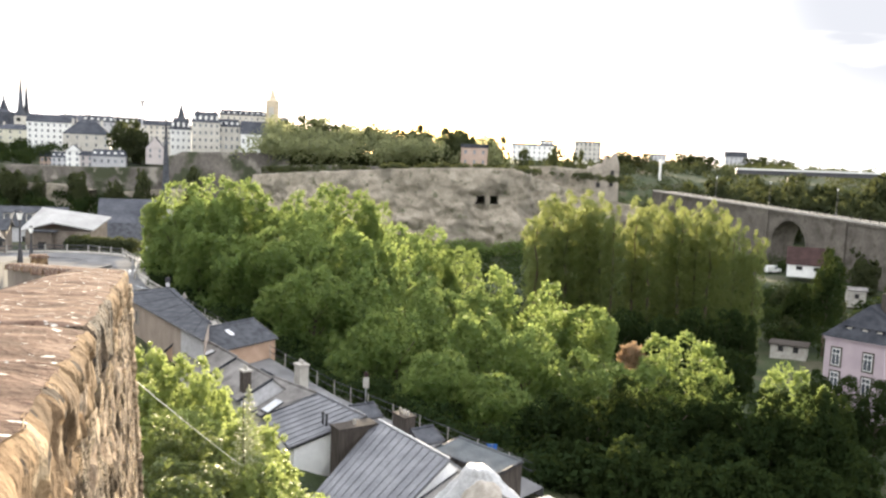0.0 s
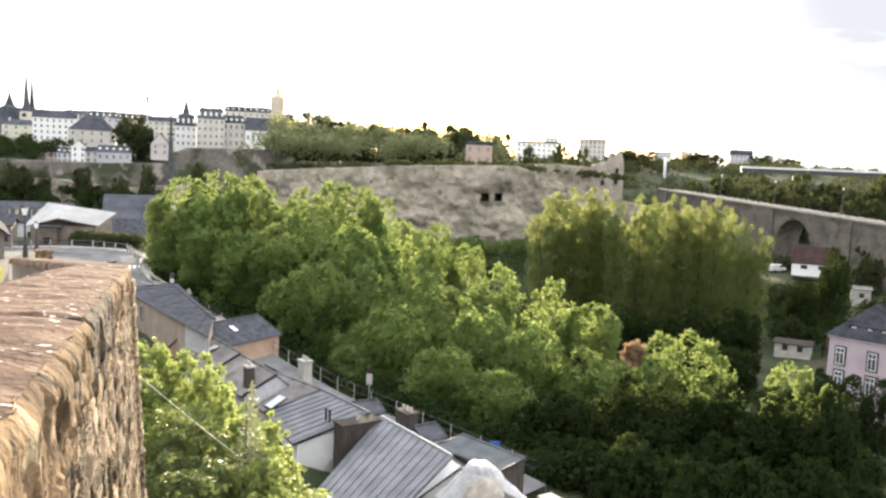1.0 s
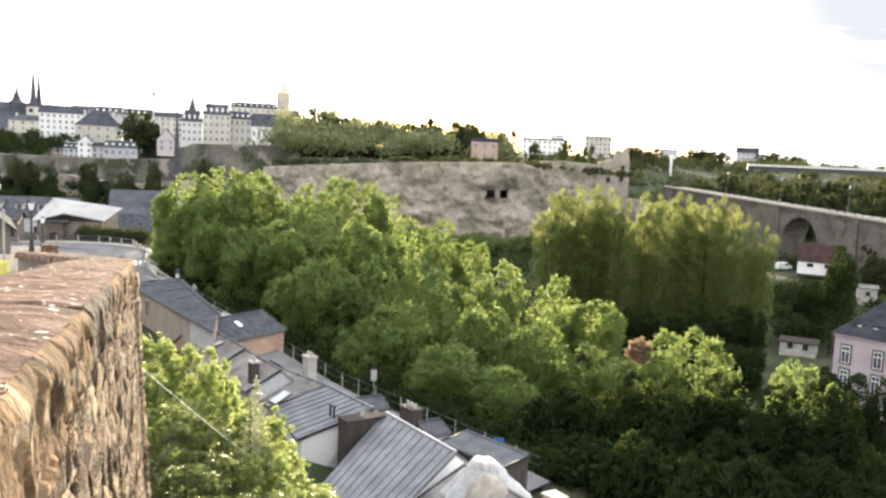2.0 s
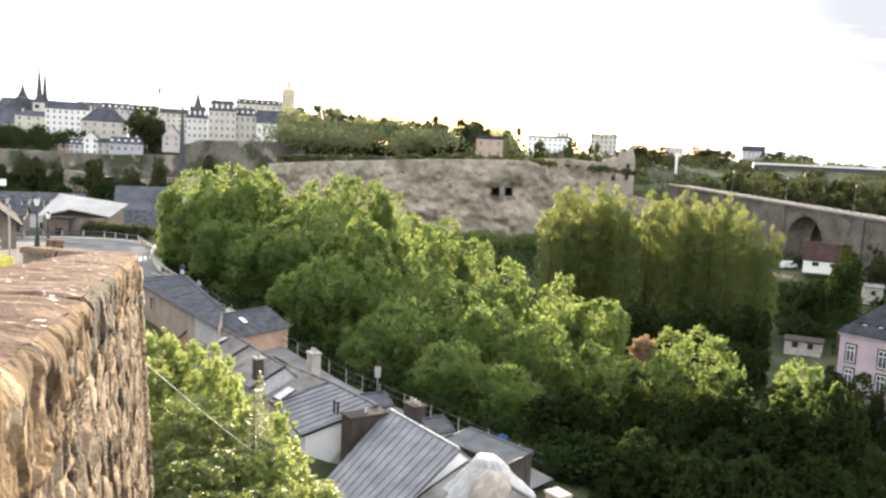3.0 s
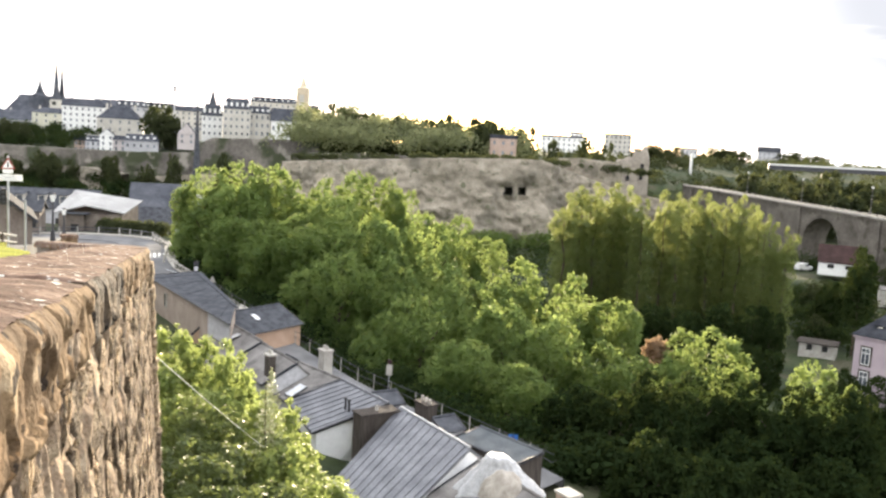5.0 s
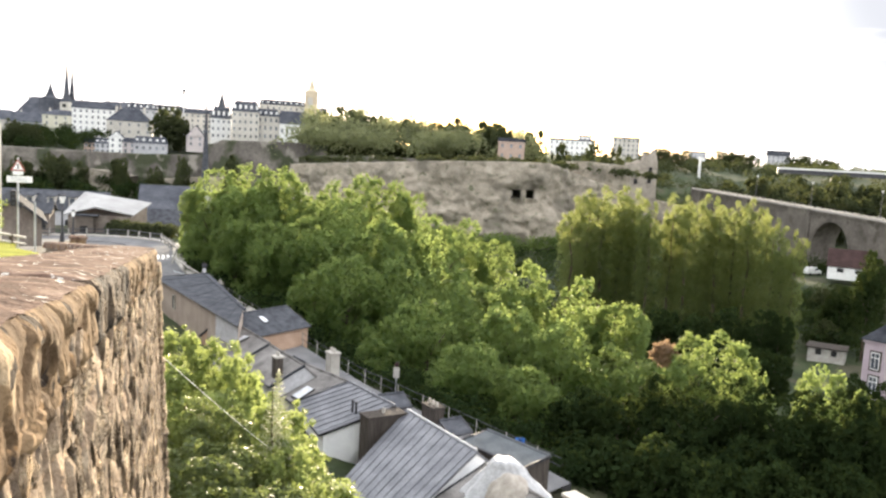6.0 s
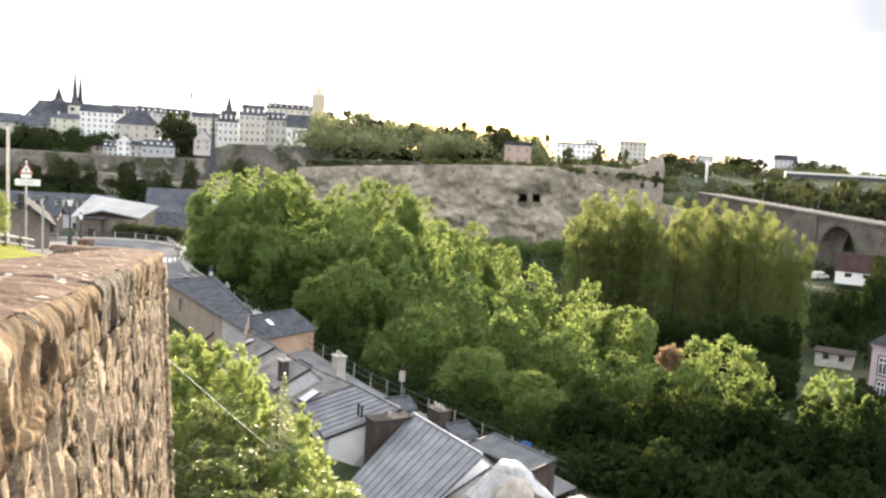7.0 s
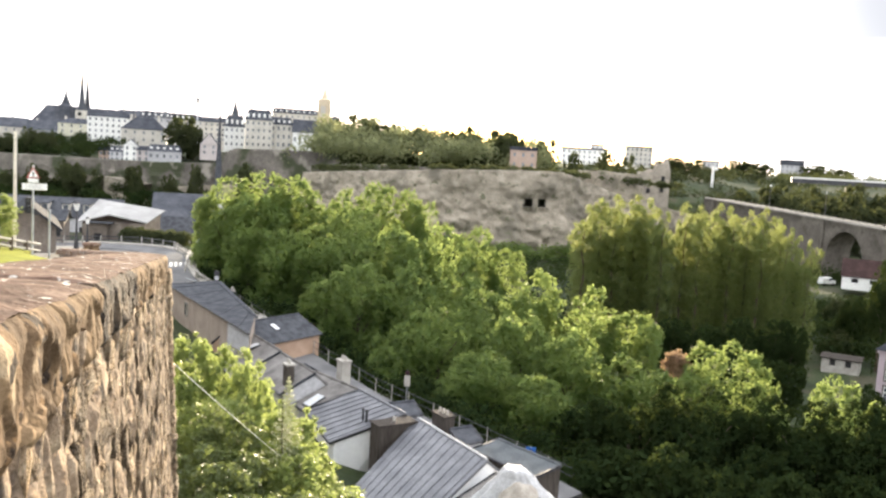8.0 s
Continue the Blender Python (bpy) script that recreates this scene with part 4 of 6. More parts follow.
# ---- the row of houses below ----
def house(name, r1, r2, near, far, slope, wall_h, roof, wall, label, seams=0, cap=None, group="row houses", over=0.25, thick=0.02, skew=0.0):
    """A gabled house by its ridge ends; near and far: how far the eaves lie to either side."""
    r1, r2 = Vector(r1), Vector(r2)
    mid, way = (r1 + r2) / 2, r2 - r1
    half = math.hypot(way.x, way.y) / 2
    yaw = math.degrees(math.atan2(way.y, way.x))
    near, near2 = near if isinstance(near, tuple) else (near, near)
    skew, skew2 = skew if isinstance(skew, tuple) else (skew, skew)
    far, far2 = far if isinstance(far, tuple) else (far, far)
    eave = slope * max(near, near2, 1.7 * far, 1.7 * far2)
    e = thing(name, mid.x, mid.y, mid.z - eave - wall_h, label, "house", group, yaw)
    top = eave + wall_h
    zn, zf, zn2, zf2 = top - slope * near, top - 1.7 * slope * far, top - slope * near2, top - 1.7 * slope * far2
    bm = bmesh.new()
    ends = []
    for x, nn, ff, sk in ((-half + 0.08, near, far, skew), (half - 0.08, near2, far2, skew2)):
        prof = [(-nn + over, 0), (ff - over, 0), (ff - over, top - 1.7 * slope * ff - 0.12 + over * slope), (0, top - 0.12), (-nn + over, top - slope * nn - 0.12 + over * slope)]
        ends.append([bm.verts.new((x + sk * max(0, -y) / nn, y, z)) for y, z in prof])
    a, b = ends
    bm.faces.new(a), bm.faces.new(b[::-1])
    for k in range(5):
        bm.faces.new((a[k], a[(k + 1) % 5], b[(k + 1) % 5], b[k]))
    bmesh.ops.recalc_face_normals(bm, faces=bm.faces[:])
    part("wall", bm, wall, e)
    part("roof_slope", slab([(-half + skew, -near, zn), (half + skew2, -near2, zn2), (half, 0, top), (-half, 0, top)], 0.12), roof, e)
    part("roof_slope", slab([(-half, 0, top), (half, 0, top), (half, far2, zf2), (-half, far, zf)], 0.12), roof, e)
    part("ridge_cap", tube((-half, 0, top + 0.02), (half, 0, top + 0.02), 0.09, sides=8), cap or roof, e)
    part("gutter", tube((-half + skew, -near - 0.05, zn - 0.06), (half + skew2, -near2 - 0.05, zn2 - 0.06), 0.06, sides=8), M_METAL, e)
    for sx, nn, sk in ((-1, near, skew), (1, near2, skew2)):
        zz = top - slope * nn + 0.03
        part("verge", slab([(sx * half + sk - 0.06, -nn, zz), (sx * half + sk + 0.06, -nn, zz), (sx * half + 0.06, 0, top + 0.03), (sx * half - 0.06, 0, top + 0.03)], 0.16), M_SLATE_DARK if cap is M_FIBRE else M_ZINC if cap else M_METAL, e)
    for k in range(seams):
        f = (k + 0.5) / seams
        x, nn = -half + 2 * half * f, near + (near2 - near) * f
        zz, sk = top - slope * nn + 0.045, skew + (skew2 - skew) * f
        part("seam", slab([(x + sk - thick, -nn, zz), (x + sk + thick, -nn, zz), (x + thick, 0, top + 0.045), (x - thick, 0, top + 0.045)], 0.05), roof, e)
    return e, half, top, zn


def skylight(parent, x, y, z, slope, w=0.8, l=1.15, open_up=0.0):
    """A roof window lying in the near slope."""
    fr = part("skylight", slab([(x - w / 2, y - l / 2, z - slope * l / 2), (x + w / 2, y - l / 2, z - slope * l / 2), (x + w / 2, y + l / 2, z + slope * l / 2), (x - w / 2, y + l / 2, z + slope * l / 2)], 0.10), M_METAL, parent)
    g = 0.06
    part("pane", slab([(x - w / 2 + g, y - l / 2 + g, z - slope * l / 2 + 0.05 + open_up), (x + w / 2 - g, y - l / 2 + g, z - slope * l / 2 + 0.05 + open_up), (x + w / 2 - g, y + l / 2 - g, z + slope * l / 2 + 0.03), (x - w / 2 + g, y + l / 2 - g, z + slope * l / 2 + 0.03)], 0.03), M_SKYPANE, fr, "pane whitened for its sky reflection")
    return fr


# White base colour paints in the sky that the pane reflects.
M_SKYPANE = material("sky_white_pane", [(0.60, 0.62, 0.66), (0.68, 0.70, 0.74)], 0.10, 1, 8, 0, specular=0.7)


def chimney(x, y, z0, z1, w, d, mat, label, pots=2, cap=M_CONCRETE, yaw=-55, group="chimneys"):
    e = thing("chimney", x, y, z0, label, "chimney", group, yaw)
    h = z1 - z0
    part("shaft", box(-w / 2, w / 2, -d / 2, d / 2, 0, h - 0.12, 0.02), mat, e)
    part("capstone", box(-w / 2 - 0.07, w / 2 + 0.07, -d / 2 - 0.07, d / 2 + 0.07, h - 0.12, h, 0.02), cap, e)
    for k in range(pots):
        px = (k - (pots - 1) / 2) * w / max(1, pots) * 0.9
        part("pot", tube((px, 0, h), (px, 0, h + 0.28), 0.10, 0.08, 10), M_CONCRETE, e)
    return e


e, half, top, zn = house("house", (-27.6, 81.3, -12.9), (-18.5, 64.3, -12.95), (4.7, 1.6), (0.6, 0.3), 0.07, 3.6, M_SLATE, M_RENDER_TAN, "long low house with stepped dark slate roof and tan walls", seams=5, thick=0.09, skew=(0.0, 6.0))
skylight(e, -9.6, -2.4, top - 0.17 + 0.06, 0.07, 0.9, 1.2, 0.4)
nn = 4.7 - 0.122 * (half - 3.2) - 0.25
win = part("window", box(-3.65, -2.75, -nn - 0.10, -nn + 0.10, zn - 2.0, zn - 0.7, 0.01), M_CONCRETE, e)
part("pane", box(-3.53, -2.87, -nn - 0.13, -nn - 0.09, zn - 1.9, zn - 0.8), M_GLASS, win)
gable = slab([(9.5, -2.1, top - 3.6), (14.6, -1.44, top - 3.6), (14.6, -1.44, top - 0.28), (9.5, -2.1, top - 0.36)], 0.05)
part("gable_wall", gable, M_GREY, e, "pale grey rendered end wall")

e, half, top, zn = house("house", (-20.4, 64.6, -13.8), (-16.5, 71.2, -13.8), 2.9, 2.6, 0.45, 3.4, M_SLATE, M_RENDER_ORANGE, "house with apricot walls and a dark slate roof")
skylight(e, -0.2, -1.2, top - 0.54 + 0.05, 0.45, 0.6, 0.8)
part("downpipe", tube((half - 0.1, -2.55, 0), (half - 0.1, -2.55, zn - 0.1), 0.05), M_GALV, e)

e, half, top, zn = house("house", (-18.4, 63.5, -14.2), (-14.7, 58.35, -14.2), 2.5, 1.0, 0.5, 3.2, M_FIBRE, M_GREY, "house with pale grey sheet roof and grey walls", cap=M_FIBRE)
skylight(e, -0.3, -1.0, top - 0.5 + 0.06, 0.5, 0.7, 1.1, 0.2)
e, half, top, zn = house("house", (-14.65, 58.3, -14.3), (-11.0, 53.25, -14.3), 2.4, 1.2, 0.5, 3.4, M_FIBRE, M_GREY, "house with pale grey sheet roof and a brown chimney", cap=M_FIBRE)
e, half, top, zn = house("house", (-11.5, 56.0, -14.95), (-7.7, 52.1, -14.9), (2.8, 3.1), 2.0, 0.45, 3.2, M_FIBRE, M_GREY, "house with a stained grey sheet roof and one skylight", cap=M_FIBRE, skew=-1.95)
skylight(e, 0.59, -2.22, top - 0.999 + 0.06, 0.45, 0.9, 1.25, 0.05)
e, half, top, zn = house("house", (-7.8, 52.2, -14.9), (-4.2, 47.6, -14.9), (3.1, 4.0), 2.6, 0.45, 3.4, M_ZINC, M_RENDER_WHITE, "house with standing-seam zinc roof and white gable", seams=9, skew=-1.95)
for k in range(2):
    pipe = part("vent_pipe", tube((0.75 + 0.45 * k, -1.7, top - 0.9), (0.75 + 0.45 * k, -1.7, top - 0.12), 0.07), M_METAL, e)
    part("cowl", tube((0.75 + 0.45 * k, -1.7, top - 0.12), (0.75 + 0.45 * k, -1.7, top - 0.02), 0.12, 0.10), M_METAL, pipe)
e, half, top, zn = house("house", (-3.4, 47.0, -14.9), (0.74, 40.93, -14.9), (6.2, 6.0), 2.6, 0.45, 3.0, M_ZINC, M_RENDER_WHITE, "house with large standing-seam zinc roof and pale ridge", seams=11, cap=M_GALV, skew=(3.3, 1.85))
e, half, top, zn = house("house", (1.2, 40.25, -15.3), (5.6, 33.8, -15.3), 4.0, 2.6, 0.45, 3.4, M_FIBRE, M_RENDER_WHITE, "house with pale sheet roof under white tarpaulin", cap=M_FIBRE)
e, half, top, zn = house("shed", (1.46, 48.3, -16.2), (4.92, 44.57, -16.2), 2.1, 0.15, 0.12, 2.6, M_SHED_ROOF, M_BRICK_BROWN, "low outbuilding with a flat blue-grey roof", group="outbuildings", over=0.06)
e, half, top, zn = house("shed", (-5.57, 50.5, -15.22), (-4.08, 51.5, -15.15), 1.2, 0.15, 0.45, 2.6, M_SLATE, M_GREY, "small outbuilding with a slate roof by the road", group="outbuildings", over=0.06)
e, half, top, zn = house("shed", (-1.48, 47.5, -15.61), (-0.21, 48.5, -15.58), 1.2, 0.15, 0.45, 2.2, M_SLATE, M_GREY, "small outbuilding with a slate roof by the road", group="outbuildings", over=0.06)
e, half, top, zn = house("shed", (-13.3, 60.2, -15.5), (-9.8, 55.7, -15.6), 2.4, 0.15, 0.35, 2.0, M_SLATE_DARK, M_GREY, "lean-to with dark slate roof behind the row", group="outbuildings", over=0.06, seams=3, thick=0.10)
chimney(-12.75, 53.0, -16.5, -13.7, 0.66, 0.55, M_BRICK_BROWN, "dark brown clad chimney with pale cap", 2)
chimney(-9.9, 58.0, -18.0, -14.4, 0.95, 0.7, M_CONCRETE, "pale concrete chimney with metal pots", 3)
chimney(-4.75, 46.3, -19.5, -14.95, 1.1, 2.5, M_BRICK_BROWN, "broad dark brown clad chimney between two zinc roofs", 1, M_BRICK_BROWN)
chimney(5.22, 35.46, -18.0, -14.66, 0.9, 0.7, M_TERRA, "pale terracotta chimney beside the tarpaulin", 0, M_CONCRETE)
chimney(-2.0, 49.4, -18.5, -15.2, 1.4, 0.8, M_BRICK_BROWN, "low brown chimney with pale pots", 3, M_BRICK_BROWN)


M_MOUND = material("dusty_rubble", [(0.33, 0.30, 0.265), (0.45, 0.415, 0.37)], 0.95, 3.0, 25, 0.8, depth=0.05, specular=0.05)


def tarpaulin(x, y, z):
    """A crumpled white sheet draped like a tent over a bare heap that shows in front."""
    e = thing("tarpaulin_cover", x, y, z, "crumpled white tarpaulin sheet draped over a roof heap", "tarpaulin")
    bm = bmesh.new()
    rings, around, grid = 26, 84, []
    for k in range(rings):
        f = k / (rings - 1)
        row = []
        for j in range(around):
            a = 2 * math.pi * j / around
            r = 0.78 * min(1.0, f * 4.5) ** 0.7 + 2.1 * max(0.0, f - 0.2) ** 1.15
            fold = 1 + (0.09 * math.sin(a * 7 + 1.3 * math.sin(a * 2)) + 0.05 * math.sin(a * 17 + 2)) * min(1.0, f * 2.2)
            front = 1 - 0.45 * max(0.0, -math.sin(a)) * min(1.0, f * 3)
            fold *= 1 - 0.22 * max(0.0, -math.cos(a))
            p = Vector((math.cos(a) * r * fold, math.sin(a) * r * fold * front * 0.9, 0.12 * (1 - f) - 2.1 * max(0.0, f - 0.16)))
            p.z += 0.13 * noise.noise(p * 1.7 + Vector((3, 0, 0))) + 0.05 * noise.noise(p * 5.5)
            row.append(bm.verts.new(p))
        grid.append(row)
    for a, b in zip(grid, grid[1:]):
        for j in range(around):
            bm.faces.new((a[j], b[j], b[(j + 1) % around], a[(j + 1) % around]))
    bmesh.ops.remove_doubles(bm, verts=bm.verts[:], dist=0.004)
    bmesh.ops.recalc_face_normals(bm, faces=bm.faces[:])
    bmesh.ops.solidify(bm, geom=bm.faces[:], thickness=0.03)
    part("sheet", bm, M_TARP, e, smooth=True)
    bm = bmesh.new()
    bmesh.ops.create_icosphere(bm, subdivisions=4, radius=1.0)
    for v in bm.verts:
        v.co *= 1 + 0.10 * noise.noise(v.co * 2.2) + 0.04 * noise.noise(v.co * 7)
        v.co = Vector((v.co.x * 1.15, v.co.y * 0.9, v.co.z * 1.55))
    bmesh.ops.translate(bm, verts=bm.verts[:], vec=(0.35, -0.95, -1.78))
    part("beige_mound", bm, M_MOUND, e, "bare beige mound under the sheet", smooth=True)


tarpaulin(2.05, 38.3, -14.38)


# ---- road furniture ----
def post_sign(x, y, z, h, plate, label, category="sign", name="road_sign", yaw=0, parts=()):
    e = thing(name, x, y, z, label, category, "", yaw)
    part("post", tube((0, 0, 0), (0, 0, h), 0.035), M_GALV, e)
    for nm, kind, zc, w, hh, mat in plate:
        if kind == "box":
            bm = box(-w / 2, w / 2, -0.06, -0.035, zc - hh / 2, zc + hh / 2, 0.008)
        else:
            bm = bmesh.new()
            sides = 3 if kind == "tri" else 24
            bmesh.ops.create_cone(bm, cap_ends=True, segments=sides, radius1=w / 2, radius2=w / 2, depth=0.025,
                                  matrix=pose(0, -0.05 - hh, zc, 90, 0, 0) )
        part(nm, bm, mat, e)
    return e


def railing(name, pts, h, label, post_mat, rail_mat, gap=2.0, rails=(1.0,), r=0.05):
    """A run of posts with rails, on a line of points."""
    e = thing(name, *pts[0], label, "railing", kind="structure")
    o = Vector(pts[0])
    me = None
    for a, b in zip(pts, pts[1:]):
        a, b = Vector(a) - o, Vector(b) - o
        n = max(1, round((b - a).length / gap))
        for k in range(n):
            p = a.lerp(b, k / n)
            if me is None:
                ob = part("post", tube((0, 0, 0), (0, 0, h), r), post_mat, e, loc=p)
                me = ob.data
            else:
                shared("post", me, e, Matrix.Translation(p))
        for f in rails:
            part("rail", tube(a + Vector((0, 0, h * f)), b + Vector((0, 0, h * f)), r * 0.7), rail_mat, e)
    return e


def beside(path, off, start, stop, step):
    out = []
    for i in range(start, stop, step):
        w = path[min(i + 1, len(path) - 1)] - path[max(i - 1, 0)]
        n = Vector((-w.y, w.x, 0)).normalized()
        p = path[i] + n * off
        out.append((p.x, p.y, p.z + 0.25))
    return out


FENCE = [(-57, 92.5, -12.2), (-49.5, 101, -12.3), (-45, 103, -12.4), (-39.3, 99.6, -12.3), (-34.6, 92.4, -12.5), (-33.2, 87.5, -13.1), (-28.2, 84, -14.6), (-24.6, 80, -15.2), (-21, 76, -15.8),
         (-14.5, 69, -16.8), (-8, 62, -17.8), (-5.1, 59, -17.9), (4.8, 51, -19.1), (6.2, 49.8, -19.3)]
railing("railing", FENCE[:5], 1.1, "pale posts and rail round the bend of the road", M_CONCRETE, M_METAL, 2.2, (0.9, 0.5), 0.09)
railing("guard_rail", FENCE[3:7], 0.8, "curved pale metal guard rail at the road bend", M_CONCRETE, M_CONCRETE, 2.0, (0.95,), 0.10)
railing("railing", FENCE[6:], 1.15, "weathered railing with posts along the valley side of the road", M_CONCRETE, M_METAL, 2.6, (0.95, 0.5), 0.035)


def street_lamp(x, y, z, h, label="old-fashioned black street lamp with white lantern", group="street lamps"):
    e = thing("street_lamp", x, y, z, label, "street lamp", group)
    part("base", tube((0, 0, 0), (0, 0, 1.1), 0.24, 0.15), M_METAL, e)
    part("pole", tube((0, 0, 1.1), (0, 0, h - 0.75), 0.095, 0.07), M_METAL, e)
    part("lantern", tube((0, 0, h - 0.75), (0, 0, h - 0.2), 0.13, 0.26, 6), M_WHITE, e, "white glass lantern")
    part("cap", tube((0, 0, h - 0.2), (0, 0, h), 0.28, 0.03, 6), M_METAL, e)
    return e


street_lamp(-34.4, 66, street(-34.4, 66) - 0.2, 4.25)
street_lamp(-41.6, 82, street(-41.6, 82) - 0.2, 3.4)
post_sign(-28.6, 84.5, -14.6, 2.3, [("plate", "box", 1.45, 0.42, 0.42, M_GREY), ("upper_plate", "box", 2.0, 0.55, 0.5, M_METAL)], "dark and white road sign plates on a post")
post_sign(-25.5, 80.3, -14.9, 1.6, [("plate", "tri", 1.35, 0.8, 0, M_CONCRETE)], "small triangular road sign on a post")
post_sign(-5.4, 60.3, -18.0, 2.6, [("plate", "box", 1.75, 0.46, 0.85, M_CONCRETE), ("disc", "disc", 2.38, 0.38, 0, M_TILE)], "dull red round road sign over a pale plate")
post_sign(3.59, 50.3, -20.0, 2.8, [("plate", "box", 2.55, 0.62, 0.48, M_BLUE), ("arrow", "box", 2.62, 0.14, 0.22, M_CONCRETE), ("bar", "box", 2.44, 0.36, 0.08, M_CONCRETE)], "blue square road sign with pale marks on a post")
for k in range(5):
    o, way, wide = Vector((-36.1 + 0.47 * k, 90.3 + 0.27 * k, 0)), Vector((0.80, -2.0, -0.20)), Vector((0.24, 0.14, 0))
    za, zb = [min(road_path, key=lambda p: (p.x - q.x) ** 2 + (p.y - q.y) ** 2).z + 0.15 for q in (o, o + way)]
    o.z, way.z = za, zb - za
    bm = slab([o, o + wide, o + wide + way, o + way], 0.03)
    tagged(part("crossing_stripe", bm, M_WHITE), "white painted stripe of a pedestrian crossing", "road marking", "crossing stripes")
ribbon("pavement", [(p[0], p[1], p[2]) for p in beside(road_path, 3.0, 6, 62, 4)], 1.1, 0.0, M_CONCRETE, "pale kerbed footway along the valley side of the road", "pavement", 0.6)


# ---- along the upper street ----
def warning_post(x, y):
    z = street(x, y) + 0.1
    e = thing("traffic_sign", x, y, z + 0.9, "red-edged warning triangle and white plate on a grey post", "sign", yaw=28)
    e.scale = (0.85, 0.85, 0.85)
    part("post", tube((0, 0, -1.5), (0, 0, 4.6), 0.07), M_GALV, e)
    for nm, r, y0, mat in (("triangle", 0.48, -0.09, M_RED), ("triangle_field", 0.33, -0.115, M_WHITE)):
        bm = bmesh.new()
        bmesh.ops.create_cone(bm, cap_ends=True, segments=3, radius1=r, radius2=r, depth=0.03, matrix=pose(0, y0, 4.03, 90, 0, 0))
        part(nm, bm, mat, e)
    part("symbol", box(-0.045, 0.045, -0.145, -0.13, 3.92, 4.2, 0.01), M_METAL, e)
    part("under_plate", box(-0.29, 0.29, -0.10, -0.07, 3.52, 3.77, 0.01), M_WHITE, e)
    part("name_plate", box(-0.62, 0.80, -0.11, -0.07, 3.06, 3.46, 0.02), M_WHITE, e, "white direction plate")
    for k in range(3):
        part("bar", box(-0.40, 0.50, -0.125, -0.11, 3.16 + 0.09 * k, 3.185 + 0.09 * k), M_GREY, e)
    sg = part("signal_head", box(-0.42, -0.10, -0.15, 0.12, 1.6, 2.55, 0.03), M_DARK, e)
    for k in range(3):
        part("lens", tube((-0.26, -0.15, 1.78 + 0.29 * k), (-0.26, -0.19, 1.78 + 0.29 * k), 0.10), M_METAL, sg)
    part("signal_box", box(0.05, 0.30, -0.1, 0.1, 1.5, 1.85, 0.03), M_METAL, e)


warning_post(-24.2, 41.9)
e = thing("street_post", -23.5, 42.3, street(-23.5, 42.3), "plain grey metal post", "post")
part("post", tube((0, 0, -0.2), (0, 0, 2.6), 0.06), M_GALV, e)
e = thing("utility_pole", -26.4, 43.9, street(-26.4, 43.9), "tall pale weathered wooden pole", "pole")
part("shaft", tube((0, 0, -0.5), (0, 0, 6.95), 0.10, 0.085), M_RAIL, e)
railing("wooden_fence", [(-29.0, 33.0, street(-29, 33) + 0.55), (-22.9, 36.6, street(-22.9, 36.6) + 0.4), (-22.65, 39.9, street(-22.65, 39.9) + 0.05)], 0.75, "pale timber rail fence with dark posts behind the lawn", M_BARK, M_RAIL, 1.1, (0.9, 0.45), 0.09)


def side_house(x, y, w, d, h, roof_h, yaw, label, wall, roof):
    e = thing("house", x, y, street(x, y) - 0.5, label, "house", "street houses", yaw)
    bm = bmesh.new()
    prof = [(0, 0), (d, 0), (d, h), (d / 2, h + roof_h), (0, h)]
    a = [bm.verts.new((0, p, q)) for p, q in prof]
    b = [bm.verts.new((w, p, q)) for p, q in prof]
    bm.faces.new(a), bm.faces.new(b[::-1])
    for k in range(5):
        bm.faces.new((a[k], a[(k + 1) % 5], b[(k + 1) % 5], b[k]))
    bmesh.ops.recalc_face_normals(bm, faces=bm.faces[:])
    part("wall", bm, wall, e)
    s = roof_h / (d / 2)
    part("roof_slope", slab([(-0.3, -0.4, h - 0.4 * s + 0.16), (w + 0.3, -0.4, h - 0.4 * s + 0.16), (w + 0.3, d / 2, h + roof_h + 0.16), (-0.3, d / 2, h + roof_h + 0.16)], 0.14), roof, e)
    part("roof_slope", slab([(-0.3, d / 2, h + roof_h + 0.16), (w + 0.3, d / 2, h + roof_h + 0.16), (w + 0.3, d + 0.4, h - 0.4 * s + 0.16), (-0.3, d + 0.4, h - 0.4 * s + 0.16)], 0.14), roof, e)
    for px in (w * 0.3, w * 0.7):
        win = part("window", box(px - 0.5, px + 0.5, -0.06, 0.05, h * 0.35, h * 0.8, 0.01), M_CONCRETE, e)
        part("pane", box(px - 0.4, px + 0.4, -0.08, -0.05, h * 0.38, h * 0.77), M_GLASS, win)
    return e


# Dark wall and roof materials stand in for shade on this house.
side_house(-28.97, 52.94, 9, 3.3, 2.25, 1.35, 121, "low house with shade-darkened walls and brown-grey gabled roof by the street", M_STONEWALL, M_SLATE_DARK)
e = thing("stone_pier", -10.95, 22.0, street(-10.95, 22.0), "short sandstone pier ending the street parapet", "pier", yaw=33)
part("block", box(-0.2, 0.2, -0.18, 0.18, -0.2, 0.92, 0.03), M_FACE, e)
part("capstone", box(-0.23, 0.23, -0.21, 0.21, 0.92, 1.02, 0.03), M_COPING, e)
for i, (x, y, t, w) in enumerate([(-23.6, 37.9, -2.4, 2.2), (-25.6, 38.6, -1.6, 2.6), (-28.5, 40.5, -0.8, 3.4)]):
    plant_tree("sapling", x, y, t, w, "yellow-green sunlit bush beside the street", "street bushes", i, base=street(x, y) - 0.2)


